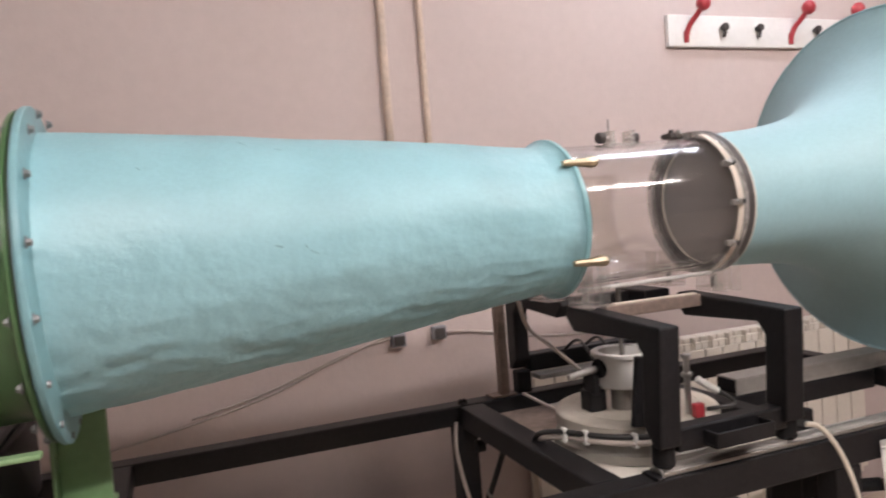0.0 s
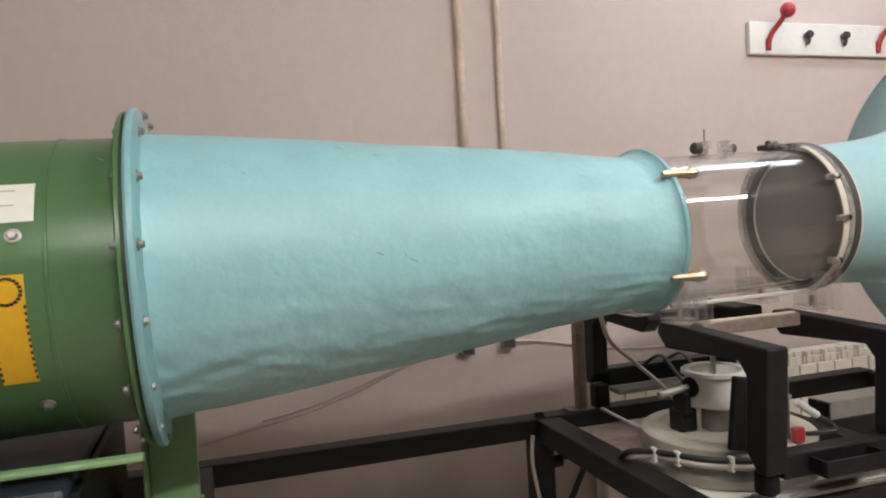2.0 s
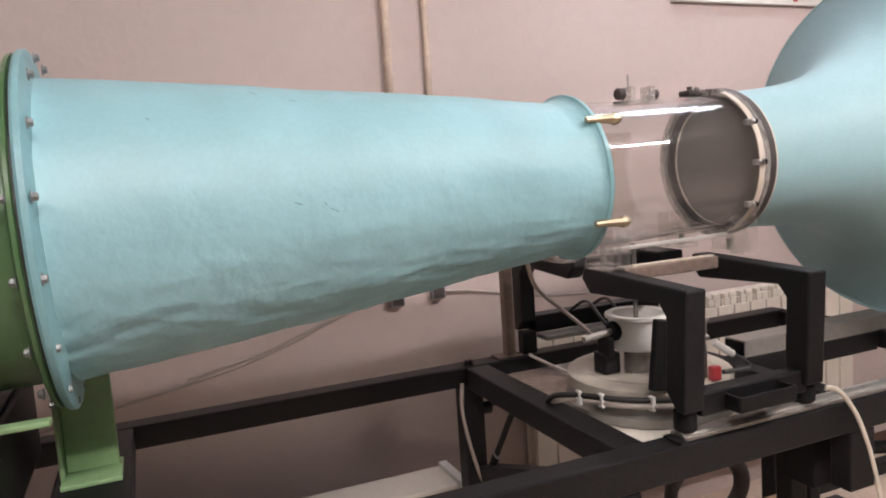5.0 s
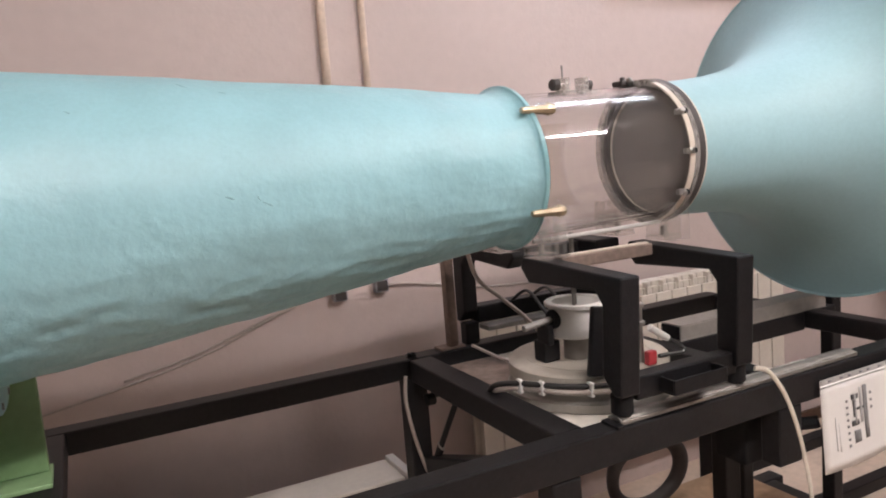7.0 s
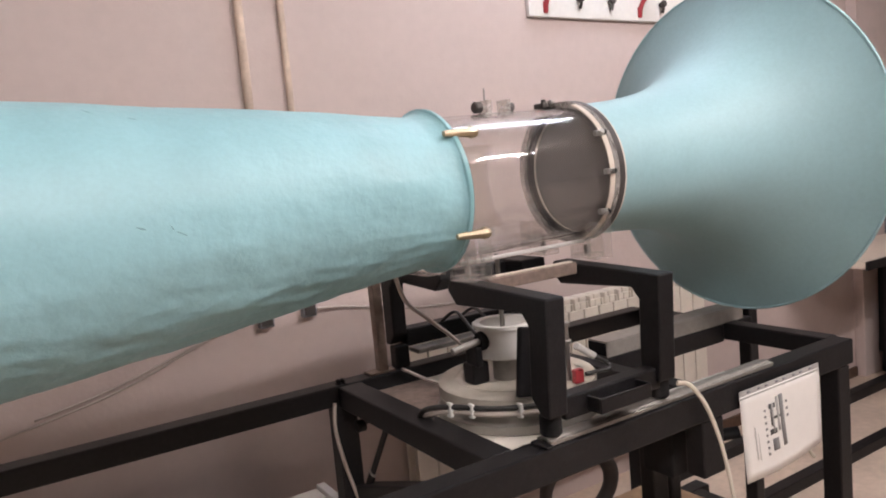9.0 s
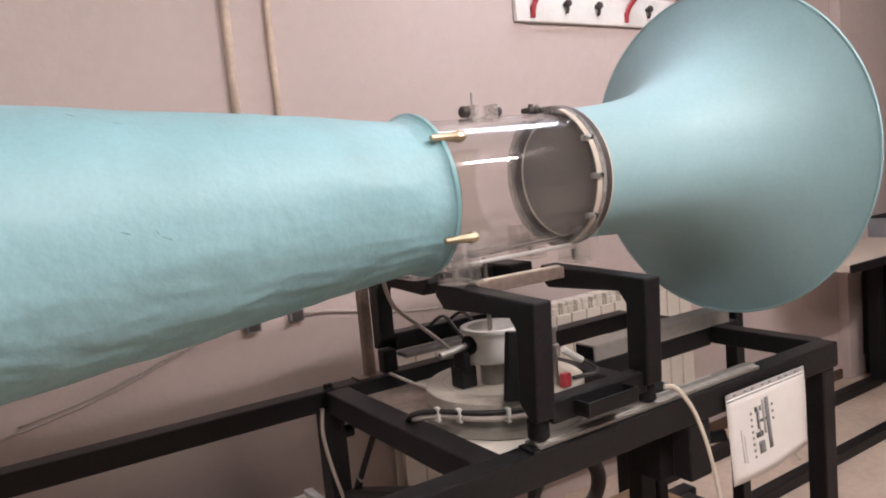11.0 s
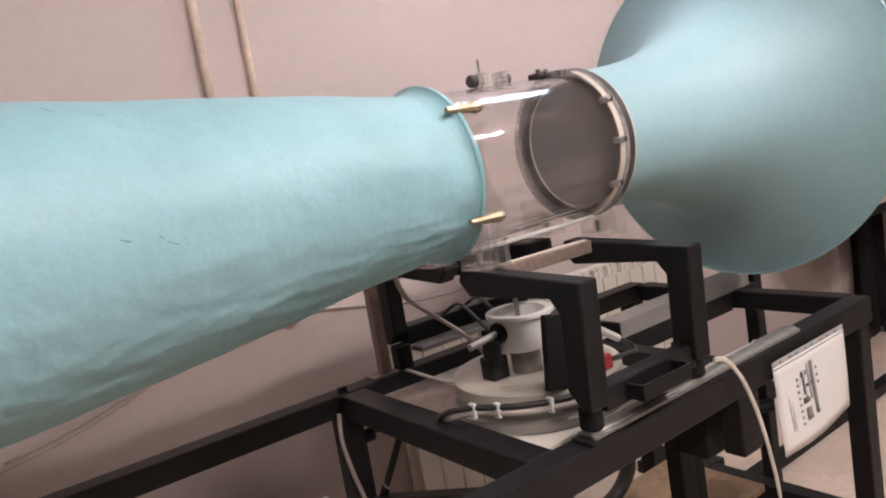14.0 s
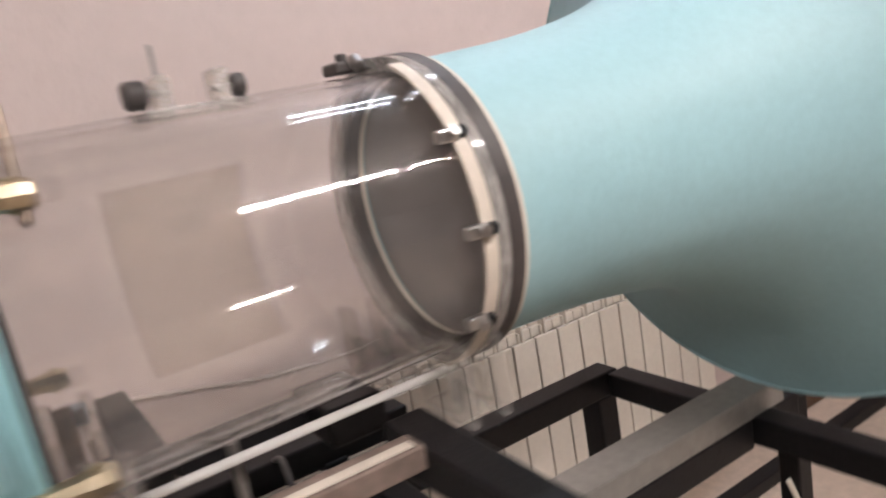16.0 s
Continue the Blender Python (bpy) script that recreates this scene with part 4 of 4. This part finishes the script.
rack = thing("coat_rack", (2.2, WALL, 1.62), "white board coat rack with red and dark hooks on the wall", "coat rack")
part("board", block((1.775, WALL - 0.022, 1.620), (2.95, WALL - 0.001, 1.735), 0.004), WHITE, rack)


def red_hook(x):
    y = WALL - 0.0225
    bm = joined(hose([(x, y - 0.004, 1.640), (x, y - 0.008, 1.665), (x + 0.008, y - 0.018, 1.695), (x + 0.020, y - 0.045, 1.725), (x + 0.030, y - 0.062, 1.752)], 0.0095),
                lathe([(-0.026, 0.0), (-0.022, 0.014), (-0.010, 0.025), (0.004, 0.027), (0.016, 0.021), (0.022, 0.0)], "x", (x + 0.032, y - 0.066, 1.758), 20), block((x - 0.010, y - 0.008, 1.633), (x + 0.010, y, 1.675), 0.003))
    part("red_hook", bm, RED, rack, "red ball-ended plastic hook")


for x in (1.850, 2.345, 2.60):
    red_hook(x)
for x in (2.015, 2.180, 2.47):
    y = WALL - 0.0225
    part("dark_hook", joined(lathe([(-0.030, 0), (-0.028, 0.012), (-0.02, 0.015), (-0.008, 0.010), (0, 0.008)], "y", (x, y, 1.690), 16), hose([(x, y - 0.006, 1.690), (x, y - 0.018, 1.672), (x, y - 0.010, 1.655)], 0.006)), RUBBER, rack, "small dark round hook")

# ---------------------------------------------------------------- low things behind and below
lay()
low = thing("low_board", (0.2, 2.62, FLOOR), "low white board near the wall on an added body", "cupboard")
# Only the narrow board on top is known; this body is added to carry it.
part("body", block((-0.7, 2.565, FLOOR), (1.110, 2.70, 0.440), 0.003), WHITE_PLATE, low)
part("top", block((-0.71, 2.555, 0.4405), (1.115, 2.71, 0.455), 0.003), WHITE_PLATE, low)
part("end_lip", block((1.1155, 2.548, 0.444), (1.142, 2.71, 0.468), 0.003), WHITE, low)
lay(*LOW)
board = tagged(part("wood_board", block((1.25, 1.82, 0.2505), (1.845, 2.06, 0.272), 0.003), WOOD), "rough brown wooden board on the stand's lower rails", "board")
bar("lower_cross", (1.30, 1.669, 0.20), (1.35, 1.978, 0.2495))
for k, (x, y) in enumerate(((1.93, 1.76), (1.98, 1.86), (1.93, 1.93))):
    bx = thing("small_carton", (x, y, -0.1), "small tan cardboard carton on the floor", "carton", "cartons")
    part("carton_body", block((x - 0.05, y - 0.04, -0.1), (x + 0.05, y + 0.04, -0.1 + 0.14), 0.003), WOOD, bx)
    part("tape", block((x - 0.0505, y - 0.01, -0.1 + 0.1401), (x + 0.0505, y + 0.01, -0.1 + 0.141), 0), STRAP, bx)
roll = tagged(part("hose_coil", lathe([(0.016 * math.cos(k * math.pi / 6), 0.085 + 0.016 * math.sin(k * math.pi / 6)) for k in range(12)], "y", (1.60, 2.02, 0.37), 40, closed=True), RUBBER), "black coiled hose leaning on the wooden board", "hose")
lay((-0.85, 0.012, -0.75, 0.122), (1.70, 2.125, 1.70, 2.28), (0.757, 0.96, TOP + 0.0005, 1.049))
motor = thing("motor_box", (-0.4, 1.9, 0.757), "dark blue motor housing under the fan casing", "motor")
part("housing", block((-0.85, 1.72, 0.757), (0.0, 2.125, 0.96), 0.012), BLUE_DARK, motor)
part("end_plate", block((0.0005, 1.74, 0.757), (0.012, 2.10, 0.94), 0.003), BLACK, motor)
part("lug", joined(lathe([(1.700, 0), (1.700, 0.018), (1.706, 0.022), (1.7195, 0.022), (1.7195, 0)], "y", (-0.17, 0, 0.935), 20)), STEEL, motor, "rounded grey lug")

# ---------------------------------------------------------------- far end of the room
lay((2.30, 3.02, 3.70, 5.0, 2.45, 3.70, 4.45, 6.2), (1.60, 2.0, 2.355, 2.553, 1.86, 2.285, 2.655, WALL), (-0.1, 0.705, 0.735, 3.0, 0.0, 0.755, 0.79, CEIL))
setting("wall_pilaster", block((3.70, 2.553 - 0.05, -0.1), (4.02, 2.553 - 0.0005, 3.0), 0.004), PLASTER, "pale plaster pilaster on the wall", "pilaster")
setting("baseboard", block((2.75, 2.553 - 0.015, -0.1), (3.695, 2.553 - 0.001, -0.1 + 0.06), 0.003), RUST, "dark brown baseboard", "baseboard")
bench = thing("lab_bench", (3.9, 2.3, -0.1), "pale-topped laboratory bench on black steel legs", "bench")
part("worktop", block((3.02, 2.13, 0.705), (5.0, 2.553 - 0.052, 0.735), 0.003), TABLETOP, bench)
part("front_edge", block((3.02, 2.118, 0.700), (5.0, 2.1295, 0.7365), 0.002), BLACK, bench, "dark worktop edge")
for x in (3.70, 4.85):
    part("leg", block((x, 2.36, -0.1), (x + 0.05, 2.41, 0.7045), 0.003), BLACK, bench)
part("base_rail", block((2.30, 2.355, -0.1), (3.6995, 2.405, -0.1 + 0.05), 0.003), BLACK, bench)
part("base_rail", block((2.30, 2.0, -0.1), (3.75, 2.05, -0.1 + 0.05), 0.003), BLACK, bench)
part("base_rail", block((3.7505, 1.60, -0.1), (3.80, 2.35, -0.1 + 0.05), 0.003), BLACK, bench)
cab = thing("under_bench_cabinet", (4.2, 2.4, -0.1), "brown veneered cabinet with dark frame under the bench", "cabinet")
part("body", block((3.86, 2.30, 0.12), (4.5, 2.553 - 0.056, 0.70), 0.004), BROWN, cab)
part("frame", block((3.80, 2.29, 0.03), (4.55, 2.553 - 0.055, 0.1195), 0.003), BLACK, cab)
part("chrome_strip", block((3.782, 2.31, 0.12), (3.796, 2.325, 0.70), 0.002), STEEL, cab, "bright metal strip")
part("side_panel", block((3.80, 2.30, 0.12), (3.8595, 2.553 - 0.057, 0.70), 0.003), BLACK_MATT, cab)
part("plinth", block((3.82, 2.31, -0.1), (4.5, 2.553 - 0.06, 0.0295), 0.002), BLACK_MATT, cab)
case = thing("instrument_case", (4.1, 2.45, 0.735), "grey metal instrument case on the bench", "instrument")
part("body", block((3.87, 2.38, 0.7355), (4.4, 2.50, 0.85), 0.006), GREYBOX, case)
part("top_cover", block((3.865, 2.375, 0.8505), (4.405, 2.50, 0.857), 0.003), BLACK_MATT, case)
part("front_panel", block((3.88, 2.375, 0.742), (4.39, 2.3795, 0.845), 0.002), ALU, case)
